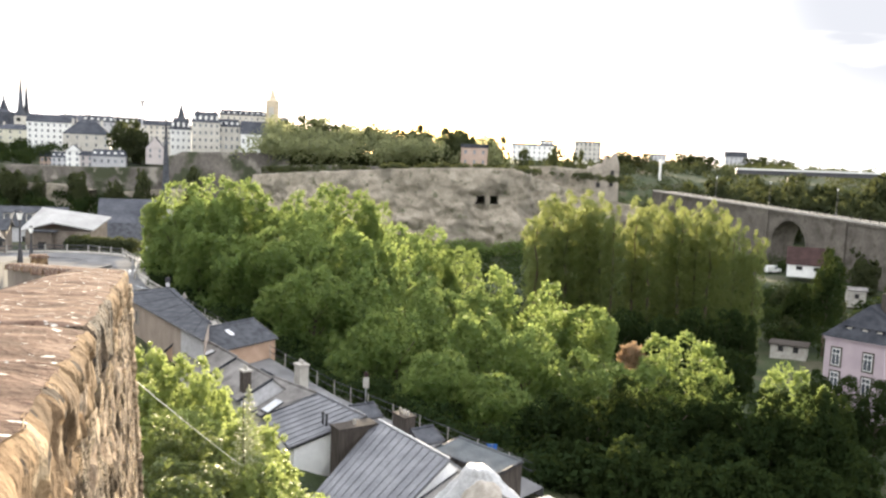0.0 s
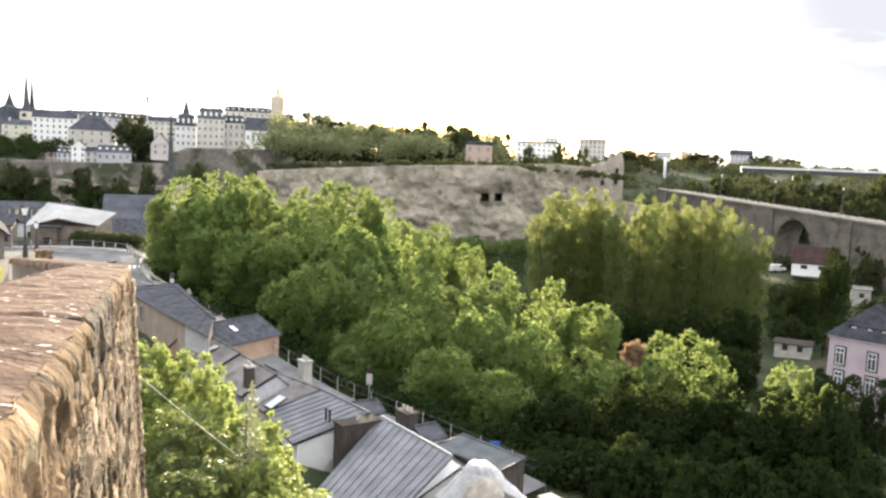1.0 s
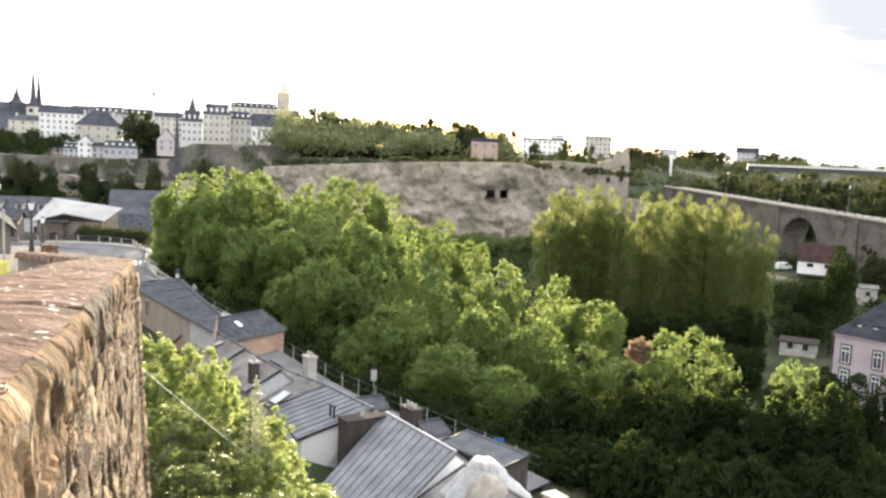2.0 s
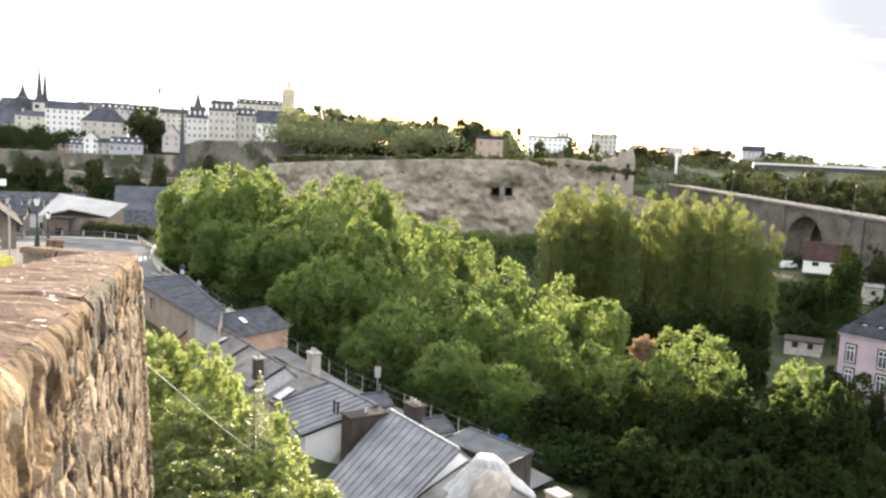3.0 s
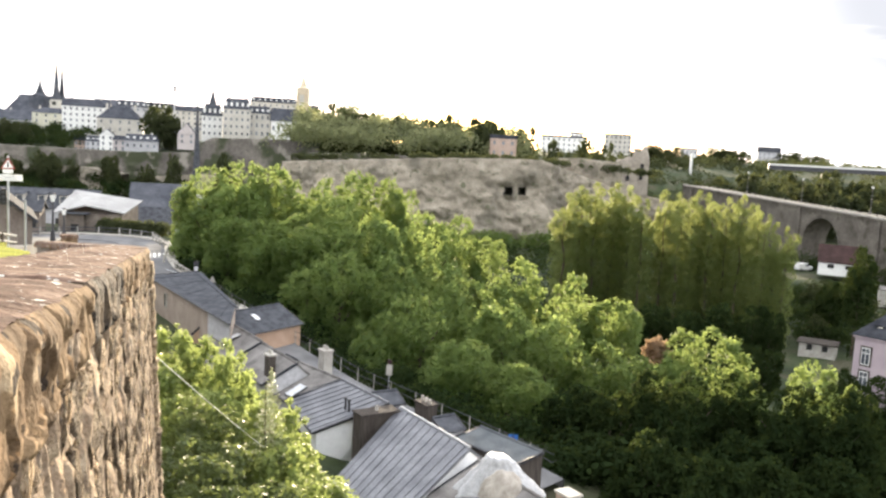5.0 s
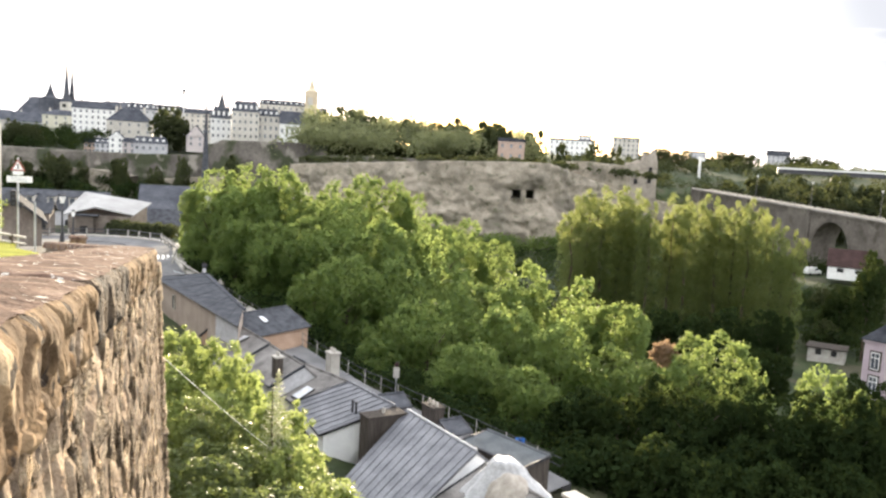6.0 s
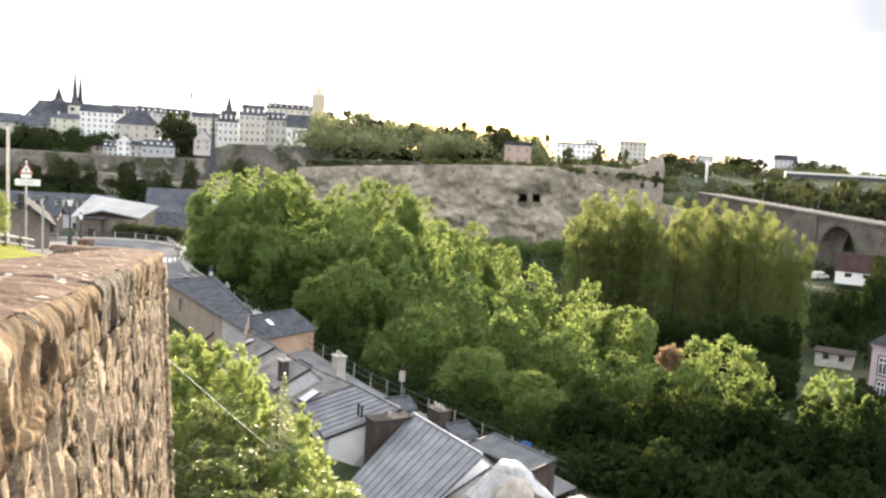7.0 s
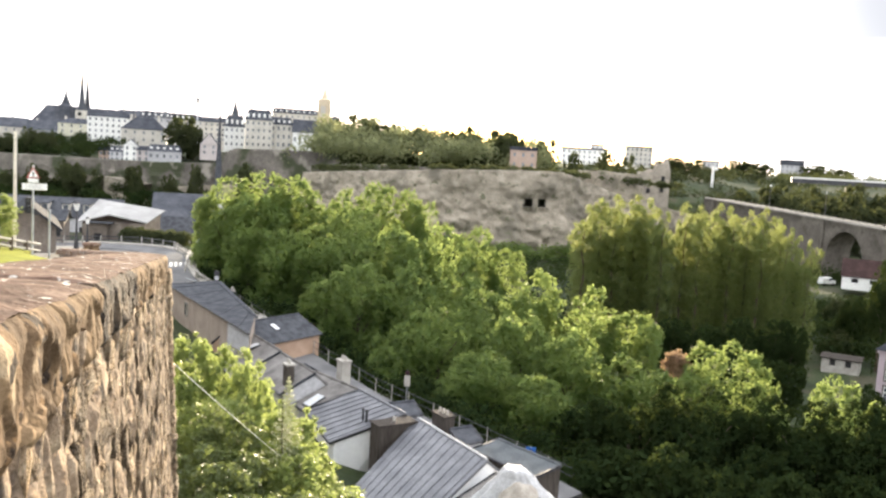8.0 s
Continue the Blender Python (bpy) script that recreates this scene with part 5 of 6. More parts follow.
def cable(p, q, sag):
    """A thin slack cable from the wall down to a house."""
    crv = bpy.data.curves.new("cable", "CURVE")
    crv.dimensions, crv.bevel_depth = "3D", 0.008
    sp = crv.splines.new("POLY")
    sp.points.add(24)
    for k in range(25):
        t = k / 24
        v = Vector(p).lerp(Vector(q), t)
        sp.points[k].co = (v.x, v.y, v.z - sag * 4 * t * (1 - t), 1)
    crv.materials.append(M_WHITE)
    ob = new("cable", crv)
    tagged(ob, "thin pale cable running down from the wall", "cable")


spots = []
for a, b in zip(FENCE[4:], FENCE[5:]):
    a, b = Vector(a), Vector(b)
    for k in range(int((b - a).length * 2.2)):
        p = a.lerp(b, rnd_wood.random()) + Vector((0.82, 0.57, 0)) * rnd_wood.uniform(1.0, 6.0)
        r = rnd_wood.uniform(0.6, 1.5)
        spots.append((p.x, p.y, land(p.x, p.y) + r * 0.5, r))
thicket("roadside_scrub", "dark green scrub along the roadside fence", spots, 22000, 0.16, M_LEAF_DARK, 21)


# ---- the far town on its plateau ----
def pane_mesh(w, h, name="window"):
    bm = box(-w / 2, w / 2, -0.06, 0.06, -h / 2, h / 2)
    me = bpy.data.meshes.new(name)
    bm.to_mesh(me)
    bm.free()
    me.materials.append(M_GLASS_FAR)
    return me


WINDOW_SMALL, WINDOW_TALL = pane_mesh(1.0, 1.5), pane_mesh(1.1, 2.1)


def town_house(x, y, z, w, h, roof_h, wall, label, kind="gable", cols=4, rows=3, depth=10, tall=False, name="town_house", roof=None, yaw=None, foot=9):
    """A town building that faces the valley: walls, roof, cornice and its windows."""
    yaw = -math.degrees(math.atan2(x, y)) * 0.8 if yaw is None else yaw
    e = thing(name, x, y, z, label, "building", "town buildings", yaw)
    part("wall", box(-w / 2, w / 2, 0, depth, -foot, h, 0.05), wall, e)
    roof = roof or M_SLATE_FAR
    if kind == "flat":
        part("roof", box(-w / 2 - 0.2, w / 2 + 0.2, -0.2, depth + 0.2, h, h + max(0.4, roof_h), 0.05), roof, e)
    else:
        bm = bmesh.new()
        o = 0.35
        base = [bm.verts.new(p) for p in ((-w / 2 - o, -o, h), (w / 2 + o, -o, h), (w / 2 + o, depth + o, h), (-w / 2 - o, depth + o, h))]
        if kind == "gable":
            top = [bm.verts.new(p) for p in ((-w / 2 - o, depth / 2, h + roof_h), (w / 2 + o, depth / 2, h + roof_h))]
            faces = ((0, 1, 5, 4), (2, 3, 4, 5), (1, 2, 5), (3, 0, 4), (3, 2, 1, 0))
        elif kind == "front":
            top = [bm.verts.new(p) for p in ((0, -o, h + roof_h), (0, depth + o, h + roof_h))]
            faces = ((0, 1, 4), (1, 2, 5, 4), (2, 3, 5), (3, 0, 4, 5), (3, 2, 1, 0))
        elif kind == "hip":
            k = min(w * 0.35, depth / 2)
            top = [bm.verts.new(p) for p in ((-w / 2 + k, depth / 2, h + roof_h), (w / 2 - k, depth / 2, h + roof_h))]
            faces = ((0, 1, 5, 4), (2, 3, 4, 5), (1, 2, 5), (3, 0, 4), (3, 2, 1, 0))
        else:
            i = roof_h * 0.28
            top = [bm.verts.new(p) for p in ((-w / 2 + i, i, h + roof_h), (w / 2 - i, i, h + roof_h), (w / 2 - i, depth - i, h + roof_h), (-w / 2 + i, depth - i, h + roof_h))]
            faces = ((0, 1, 5, 4), (1, 2, 6, 5), (2, 3, 7, 6), (3, 0, 4, 7), (4, 5, 6, 7), (3, 2, 1, 0))
        v = base + top
        for f in faces:
            bm.faces.new([v[k] for k in f])
        bmesh.ops.recalc_face_normals(bm, faces=bm.faces[:])
        rf = part("roof", bm, roof, e)
        if kind == "front":
            bm = bmesh.new()
            a = [bm.verts.new((x, y, z)) for y in (-o - 0.12, -o + 0.05) for x, z in ((-w / 2 + 0.1, h), (w / 2 - 0.1, h), (0, h + roof_h - 0.35))]
            for f in ((0, 1, 2), (5, 4, 3), (0, 3, 4, 1), (1, 4, 5, 2), (2, 5, 3, 0)):
                bm.faces.new([a[k] for k in f])
            bmesh.ops.recalc_face_normals(bm, faces=bm.faces[:])
            part("gable", bm, wall, e)
        if kind == "mansard":
            for c in range(max(2, cols)):
                px = -w / 2 + w * (c + 0.5) / max(2, cols)
                part("dormer", box(px - 0.6, px + 0.6, 0.1, 1.6, h + roof_h * 0.25, h + roof_h * 0.62, 0.05), M_WHITE, rf)
        for sx in (-0.32, 0.3):
            part("chimney_shaft", box(w * sx - 0.5, w * sx + 0.5, depth * 0.55, depth * 0.55 + 0.8, h + roof_h * 0.5, h + roof_h + 1.0, 0.03), M_CREAM, rf)
    part("cornice", box(-w / 2 - 0.15, w / 2 + 0.15, -0.15, 0, h - 0.35, h - 0.05), wall, e)
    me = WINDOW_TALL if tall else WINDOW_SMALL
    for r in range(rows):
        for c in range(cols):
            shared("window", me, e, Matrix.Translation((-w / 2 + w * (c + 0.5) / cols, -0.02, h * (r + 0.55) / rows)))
    return e


town_house(-233.8, 445, 3.2, 18.5, 9.2, 3, M_YELLOW, "pale yellow rendered house above the town wall", "hip", 4, 3)
town_house(-216.6, 450, 1.4, 24.2, 15.7, 4.5, M_WHITE, "long white town building with five rows of windows", "gable", 8, 5, 12)
town_house(-188.5, 430, 3.3, 22.8, 7.6, 7.0, M_CREAM, "cream building with a large dark hipped roof", "hip", 5, 2, 14)
town_house(-190.2, 390, -6.9, 5.5, 5.4, 2.5, M_TERRA, "small dull pink house with slate roof below the town", "gable", 3, 2, 8)
town_house(-184.0, 390, -6.6, 7.0, 5.0, 2.8, M_GREY, "small pale grey house with slate roof below the town", "mansard", 3, 2, 8)
town_house(-177.3, 390, -6.4, 6.5, 8.2, 3.2, M_WHITE, "narrow white gabled house with slate roof", "front", 2, 3, 8)
town_house(-171.1, 390, -6.1, 5.9, 5.9, 2.2, M_PALE_PINK, "small pale pink house with dark windows", "gable", 2, 2, 8, True)
town_house(-158.5, 385, -5.1, 14.9, 5.0, 3.2, M_GREY, "grey building with a slate mansard and dormers", "mansard", 5, 1, 9)
town_house(-167.3, 470, 7.1, 19, 11.4, 3, M_CREAM, "pale building with two rows of windows", "gable", 6, 4, 10)
town_house(-142.0, 400, -0.6, 8.6, 5.2, 5.6, M_PALE_PINK, "pale gabled house with steep slate roof", "front", 2, 2, 9, foot=2.5)
town_house(-142.4, 440, 4.1, 10.9, 11.4, 6.2, M_WHITE, "white building with balconies and a dark mansard roof", "mansard", 4, 3, 11)
town_house(-126.1, 430, 4.5, 14.2, 14.9, 5.5, M_CREAM, "tan stone town palace with a mansard roof", "mansard", 5, 4, 12)
town_house(-115.3, 435, 5.0, 11.4, 12.8, 4.0, M_CREAM, "pale town building with arched windows and mansard roof", "mansard", 4, 3, 12, True)
town_house(-100.9, 430, 6.0, 13.6, 8.2, 7.0, M_WHITE, "white hall with tall dark windows under a long dark roof", "gable", 5, 1, 12, True)
town_house(-91.2, 440, 7.8, 11.5, 12.0, 4.5, M_CREAM, "pale stone church body", "gable", 3, 1, 12, True)
town_house(-237.0, 520, 10.4, 14.3, 11, 4, M_CREAM, "rear town house with dark roof on the skyline", "gable", 4, 3, 10)
town_house(-220.5, 520, 10.3, 18.6, 11, 4, M_GREY, "rear town house with dark roof on the skyline", "mansard", 5, 3, 10)
town_house(-206.2, 530, 11.2, 18.2, 10, 4, M_CREAM, "rear town house with dark roof on the skyline", "mansard", 5, 3, 10)
town_house(-124.1, 500, 15.0, 27.5, 12.6, 3, M_CREAM, "long rear building on the skyline", "mansard", 8, 3, 10)
town_house(-300, 470, -1, 40, 10, 6, M_CREAM, "pale town house with slate roof", "gable", 9, 3, 12)
town_house(-262, 470, -1, 26, 9, 6, M_GREY, "grey town house with slate roof and roof lights", "gable", 8, 3, 12)
town_house(11.2, 330, 1.2, 10.7, 7.7, 1.5, M_TERRA, "terracotta coloured building behind the rock", "flat", 3, 2, 9)
town_house(59.8, 560, 8.3, 30.8, 9.9, 1.2, M_WHITE, "white modern building with long window bands", "flat", 9, 3, 14)
town_house(70, 575, 8.3, 9, 13.5, 1, M_WHITE, "white modern stair block", "flat", 3, 4, 10)
town_house(89.2, 520, 8.3, 16.4, 11.8, 0.8, M_CREAM, "pale office block with window bands", "flat", 6, 4, 14)
town_house(246.7, 700, 10.3, 17.8, 9.4, 4.5, M_GREY, "grey tower block with a dark overhanging top floor", "flat", 5, 3, 16)
town_house(154.5, 600, 10.7, 11.5, 5.3, 0.8, M_GREY, "low grey building between skyline trees", "flat", 4, 1, 10)


def spire(x, y, z, h, r, label, mat=M_SLATE_FAR, base=None, base_h=0.0, sides=8, name="church_spire"):
    """A steep pointed spire on a square tower."""
    e = thing(name, x, y, z, label, "spire")
    if base_h:
        part("tower", box(-r, r, -r, r, -9, base_h, 0.1), base, e)
        part("belfry", box(-r * 0.45, r * 0.45, -r - 0.05, -r + 0.3, base_h * 0.62, base_h * 0.86), M_CREAM if base is M_GOLD else M_DARK, e)
    bm = tube((0, 0, base_h), (0, 0, base_h + h * 0.18), r * 1.12, r * 0.62, sides)
    bm = tube((0, 0, base_h + h * 0.18), (0, 0, base_h + h), r * 0.62, 0.16, sides, bm)
    part("cone", bm, mat, e)
    part("finial", tube((0, 0, base_h + h), (0, 0, base_h + h * 1.06), 0.1, 0.04), M_METAL, e)
    return e


town_house(-284, 524, 8, 37, 7, 11, M_SLATE_FAR, "cathedral nave with a long steep slate roof", "hip", 6, 1, 16, True, name="cathedral")
spire(-269.0, 519, 14, 26.0, 2.9, "slender dark cathedral spire", M_SLATE_FAR, M_CREAM, 9)
spire(-269.0, 526, 14, 22.8, 2.6, "slender dark cathedral spire", M_SLATE_FAR, M_CREAM, 9)
spire(-285.0, 529, 24.5, 9.0, 4.8, "small pointed ridge turret on the cathedral roof", M_SLATE_FAR, M_SLATE_FAR, 1, 8)
spire(-285.0, 529, 32.5, 7.0, 0.9, "thin needle on the ridge turret", M_SLATE_FAR, None, 0.0, 6, "spire_needle")
spire(-155.2, 480, 12, 10, 3.6, "square slate-roofed tower on the skyline", M_SLATE_FAR, M_CREAM, 10, 4, "tower")
spire(-93.6, 440, 8, 7.0, 2.9, "golden stone bell tower with a pointed cap", M_GOLD, M_GOLD, 24.5, 8, "bell_tower")
spire(-82.5, 440, 16, 8, 0.9, "thin pointed turret beside the bell tower", M_GOLD, M_GOLD, 4, 8, "turret")
spire(-61.5, 180, -16, 19, 1.35, "slender grey church spire rising from the lower town", M_SLATE, M_GREY, 6, 8)


def monument(x, y, z):
    """A slim pale obelisk that carries a small figure with spread arms."""
    e = thing("monument", x, y, z, "tall slim pale obelisk with a small dark figure on top", "monument")
    part("obelisk", tube((0, 0, -24), (0, 0, 6.6), 0.8, 0.22, 4), M_GREY, e)
    bm = tube((0, 0, 6.4), (0, 0, 8.9), 0.75, 0.5, 8)
    for sx in (-1, 1):
        bm = tube((0, 0, 8.3), (sx * 1.9, 0, 9.9), 0.42, 0.28, 6, bm)
    bmesh.ops.create_icosphere(bm, subdivisions=1, radius=0.45, matrix=Matrix.Translation((0, 0, 9.2)))
    part("statue", bm, M_METAL, e)


monument(-168.7, 455, 21.6)


# ---- cliffs and fortress walls ----
def cliff(name, line, foot, mat, label, rough=2.0, back=12, holes=(), step=1.6, kind_word="cliff"):
    """A rugged face along a line of (x, y, top), with a top and a back; holes: (x, z, w, h) openings cut into it."""
    pts = [Vector((p[0], p[1], 0)) for p in line]
    tops = [p[2] for p in line]
    cols = []
    for i in range(len(pts) - 1):
        n = max(1, int((pts[i + 1] - pts[i]).length / step))
        for k in range(n + (i == len(pts) - 2)):
            t = k / n
            cols.append((pts[i].lerp(pts[i + 1], t), tops[i] * (1 - t) + tops[i + 1] * t, (pts[i + 1] - pts[i]).normalized()))
    bm, nz, grid = bmesh.new(), 48 if step < 1 else 34, []
    for p, top, u in cols:
        nrm = Vector((u.y, -u.x, 0))
        col = []
        for j in range(nz + 1):
            f = j / nz
            z = top + (foot - top) * f
            ledge = 0.5 * math.sin(z * 1.15 + 2.2 * noise.noise(Vector((p.x * 0.06, p.y * 0.06, 4))))
            push = rough * (0.35 * ledge * abs(ledge) + noise.noise(Vector((p.x * 0.11, z * 0.13, p.y * 0.11))) + 0.45 * noise.noise(Vector((p.x * 0.4, z * 0.5, p.y * 0.4))) + 0.28 * noise.noise(Vector((p.x * 0.9, z * 1.4, p.y * 0.9)))) * min(1, 0.25 + f * 2)
            q = p + nrm * (push + rough * 0.9 * f)
            col.append(bm.verts.new((q.x, q.y, z + (0.35 * noise.noise(Vector((p.x * 0.5, p.y * 0.5, 9))) if j == 0 else 0))))
        b = p - nrm * back
        col.append((bm.verts.new((b.x, b.y, top)), bm.verts.new((b.x, b.y, foot))))
        grid.append(col)
    for a, b in zip(grid, grid[1:]):
        for j in range(nz):
            c = (a[j].co + b[j + 1].co) / 2
            if any(abs(c.x - hx) < hw / 2 and abs(c.z - hz) < hh / 2 for hx, hz, hw, hh in holes):
                continue
            bm.faces.new((a[j], b[j], b[j + 1], a[j + 1]))
        bm.faces.new((a[0], a[-1][0], b[-1][0], b[0]))
        bm.faces.new((a[-1][0], a[-1][1], b[-1][1], b[-1][0]))
    e = part(name, bm, mat, smooth=True)
    tagged(e, label, kind_word, kind="structure")
    for hx, hz, hw, hh in holes:
        y = min(c[0].y for c in cols if abs(c[0].x - hx) < 3)
        bm = box(hx - hw * 0.62, hx + hw * 0.62, y + 0.8, y + 7, hz - hh * 0.62, hz + hh * 0.62)
        bm.faces.ensure_lookup_table()
        bmesh.ops.delete(bm, geom=[f for f in bm.faces if f.normal.y < -0.9], context="FACES")
        # Grey instead of dark lining imitates distance haze in the opening.
        part("opening", bm, M_FORT, e, "dark casemate opening")
    return e


cliff("rock_fortress", [(-62, 262, -4), (-38, 246, -2.2), (-16, 233, -0.5), (4, 229, 0.6), (19, 231, 0.8), (26, 239, -1.2), (42, 250, -6.0), (64, 264, -10)], -26, M_ROCK,
      "pale weathered rock cliff with fortress casemates", 2.8, 25, holes=((10.0, -8.0, 2.5, 2.2), (13.9, -8.2, 2.1, 2.0)), step=0.55)
cliff("fortress_wall", [(-240, 365, -5), (-190, 352, -5.2), (-150, 348, -5.0), (-116, 345, -3.5)], -24, M_FORT, "long dark fortress wall under the town", 1.2, 30, step=2)
cliff("bastion", [(-118, 346, 0.5), (-108, 336, 3.0), (-80, 333, 3.6), (-66, 345, 3.0)], -24, M_FORT, "tall dark fortress bastion with a pale rim", 0.8, 30, step=2)
cliff("fortress_wall", [(-68, 330, -1), (-40, 318, 0), (-5, 312, 0)], -24, M_FORT, "overgrown fortress wall", 1.2, 30, step=2)
cliff("rock_face", [(-185, 338, -12.5), (-160, 330, -12), (-145, 330, -14)], -25, M_ROCK, "pale rock outcrop under the fortress wall", 2.2, 10)
cliff("rock_face", [(-130, 330, -14), (-110, 322, -12), (-95, 320, -13)], -25, M_ROCK, "pale rock outcrop under the fortress wall", 2.2, 10)
cliff("fortress_wall", [(24, 256, 1.6), (32, 252, 2.2), (44, 254, 1.6), (47, 262, 0.0)], -24, M_ROCK, "pale fortress terrace behind the rock", 0.6, 15, step=2)


M_RUIN = material("pale_ruin_stone", [(0.27, 0.24, 0.20), (0.38, 0.34, 0.285)], 0.95, 0.25, 1.5, 0.6, depth=0.2)


def ruin(x, y, z):
    """A broken tower of rough masonry with empty windows."""
    e = thing("ruined_tower", x, y, z, "ruined pale stone tower with broken top", "ruin")
    bm = box(-6.5, 5, 0, 5, -14, 9)
    bmesh.ops.subdivide_edges(bm, edges=bm.edges[:], cuts=9, use_grid_fill=True)
    for v in bm.verts:
        if v.co.z > 4:
            v.co.z += 3.4 * noise.noise(Vector((v.co.x * 0.35, v.co.y * 0.35, 2))) + (2.5 if 0 < v.co.x < 4 else -1.5)
        v.co += 0.35 * noise.noise_vector(v.co * 0.5)
    part("masonry", bm, M_RUIN, e)
    for dx, dz in ((-2.6, 1.5), (2.4, 6.0), (2.2, 2.0)):
        part("opening", box(dx - 0.6, dx + 0.6, -0.5, 0.6, dz - 0.9, dz + 0.9), M_DARK, e)


ruin(58.4, 300, -5.1)


# ---- the viaduct and the far road bridge ----
def viaduct():
    a, b = Vector((75.0, 279.0, 0)), Vector((106.0, 146.0, 0))
    u = (b - a).normalized()
    yaw = math.degrees(math.atan2(u.y, u.x))
    e = thing("viaduct", a.x, a.y, -5.1, "old stone viaduct with round arches and a pale parapet", "bridge", yaw=yaw)
    slope, n, bay, thick = -0.0385, 8, 17.0, 7.0
    for k in range(n):
        s0 = -9 + bay * k
        mid, rad = s0 + bay / 2, 7.3
        crown = slope * mid - 2.3
        bm = bmesh.new()
        prof = [(s0, -22)]
        if k == 4:
            prof += [(mid - rad, -22)] + [(mid - rad * math.cos(math.pi * i / 20), crown - rad + rad * math.sin(math.pi * i / 20)) for i in range(21)] + [(mid + rad, -22)]
        prof += [(s0 + bay, -22), (s0 + bay, slope * (s0 + bay)), (s0, slope * s0)]
        f = [bm.verts.new((s, 0, z)) for s, z in prof]
        g = [bm.verts.new((s, thick, z)) for s, z in prof]
        bm.faces.new(f), bm.faces.new(g[::-1])
        m = len(prof)
        for i in range(m):
            bm.faces.new((f[i], g[i], g[(i + 1) % m], f[(i + 1) % m]))
        bmesh.ops.recalc_face_normals(bm, faces=bm.faces[:])
        bay_wall = part("arch_bay", bm, M_VIADUCT, e)
        if k == 4:
            for i in range(20):
                t0, t1 = math.pi * (i + 0.04) / 20, math.pi * (i + 0.96) / 20
                q = [(mid - r * math.cos(t), crown - rad + r * math.sin(t)) for r, t in ((rad - 0.02, t0), (rad - 0.02, t1), (rad + 0.75, t1), (rad + 0.75, t0))]
                bm = bmesh.new()
                lo, hi = [bm.verts.new((x, -0.12, z)) for x, z in q], [bm.verts.new((x, 0.05, z)) for x, z in q]
                bm.faces.new(lo), bm.faces.new(hi[::-1])
                for j in range(4):
                    bm.faces.new((lo[j], hi[j], hi[(j + 1) % 4], lo[(j + 1) % 4]))
                bmesh.ops.recalc_face_normals(bm, faces=bm.faces[:])
                part("voussoir", bm, M_VIADUCT, bay_wall)
    L = bay * n - 8
    for y0, up in ((-0.25, 0.42), (thick - 0.25, 0.12)):
        part("parapet", slab([(-8, y0, slope * -8 + up), (L, y0, slope * L + up), (L, y0 + 0.5, slope * L + up), (-8, y0 + 0.5, slope * -8 + up)], up + 0.05), M_CONCRETE, e, "pale concrete parapet")
    for s0 in (-2.5, 27.6, 57.9, 88.2, 118.0):
        part("pilaster", box(s0 - 0.8, s0 + 0.8, -0.45, 0, -22, slope * s0 - 0.3, 0.05), M_VIADUCT, e)
    part("string_course", slab([(-8, -0.4, slope * -8 - 0.1), (L, -0.4, slope * L - 0.1), (L, 0.1, slope * L - 0.1), (-8, 0.1, slope * -8 - 0.1)], 0.45), M_VIADUCT, e)
    post = pane_mesh(0.12, 1.1, "rail_post")
    post.materials.clear()
    post.materials.append(M_DARK)
    for k in range(45):
        s = -6 + k * 3.0
        shared("rail_post", post, e, Matrix.Translation((s, 0, slope * s + 1.0)))
    for s in (20, 48, 76, 104):
        p = e.matrix_world @ Vector((s, thick, slope * s))
        street_lamp(p.x, p.y, p.z, 7.0, "street lamp with pale lantern on the viaduct", "viaduct lamps")


viaduct()


def far_bridge():
    e = thing("road_bridge", 150.5, 420, 5.4, "long pale road bridge deck in the distance", "bridge", yaw=-15)
    part("deck", box(-2, 110, -3, 3, 0, 0.9, 0.1), M_WHITE, e)
    part("girder", box(-2, 110, -2.4, 2.4, -2.0, 0), M_METAL, e)
    for s in (25, 70):
        part("pier", box(s - 2, s + 2, -3, 3, -30, -3), M_CONCRETE, e)
    p = thing("pylon", 109.6, 420, -6, "slim white pylon of a far bridge", "pylon")
    part("mast", box(-0.5, 0.5, -0.8, 0.8, -14, 15.4, 0.1), M_WHITE, p)
    part("arm", box(0.5, 2.2, -0.5, 0.5, 13.2, 15.0, 0.05), M_WHITE, p)


far_bridge()


# ---- houses in the valley ----
def window_mesh():
    me = {}
    for nm, mat, bm in (("surround", M_BRICK_BROWN, box(-0.62, 0.62, -0.10, 0.05, -1.12, 1.12)), ("sash", M_WHITE, box(-0.46, 0.46, -0.13, -0.05, -0.95, 0.95))):
        m = bpy.data.meshes.new(nm)
        bm.to_mesh(m)
        bm.free()
        m.materials.append(mat)
        me[nm] = m
    bm = None
    for x in (-0.21, 0.21):
        for z0, z1 in ((-0.85, 0.30), (0.42, 0.85)):
            bm = box(x - 0.17, x + 0.17, -0.15, -0.12, z0, z1, bm=bm)
    m = bpy.data.meshes.new("pane")
    bm.to_mesh(m)
    bm.free()
    m.materials.append(M_GLASS)
    me["pane"] = m
    return me


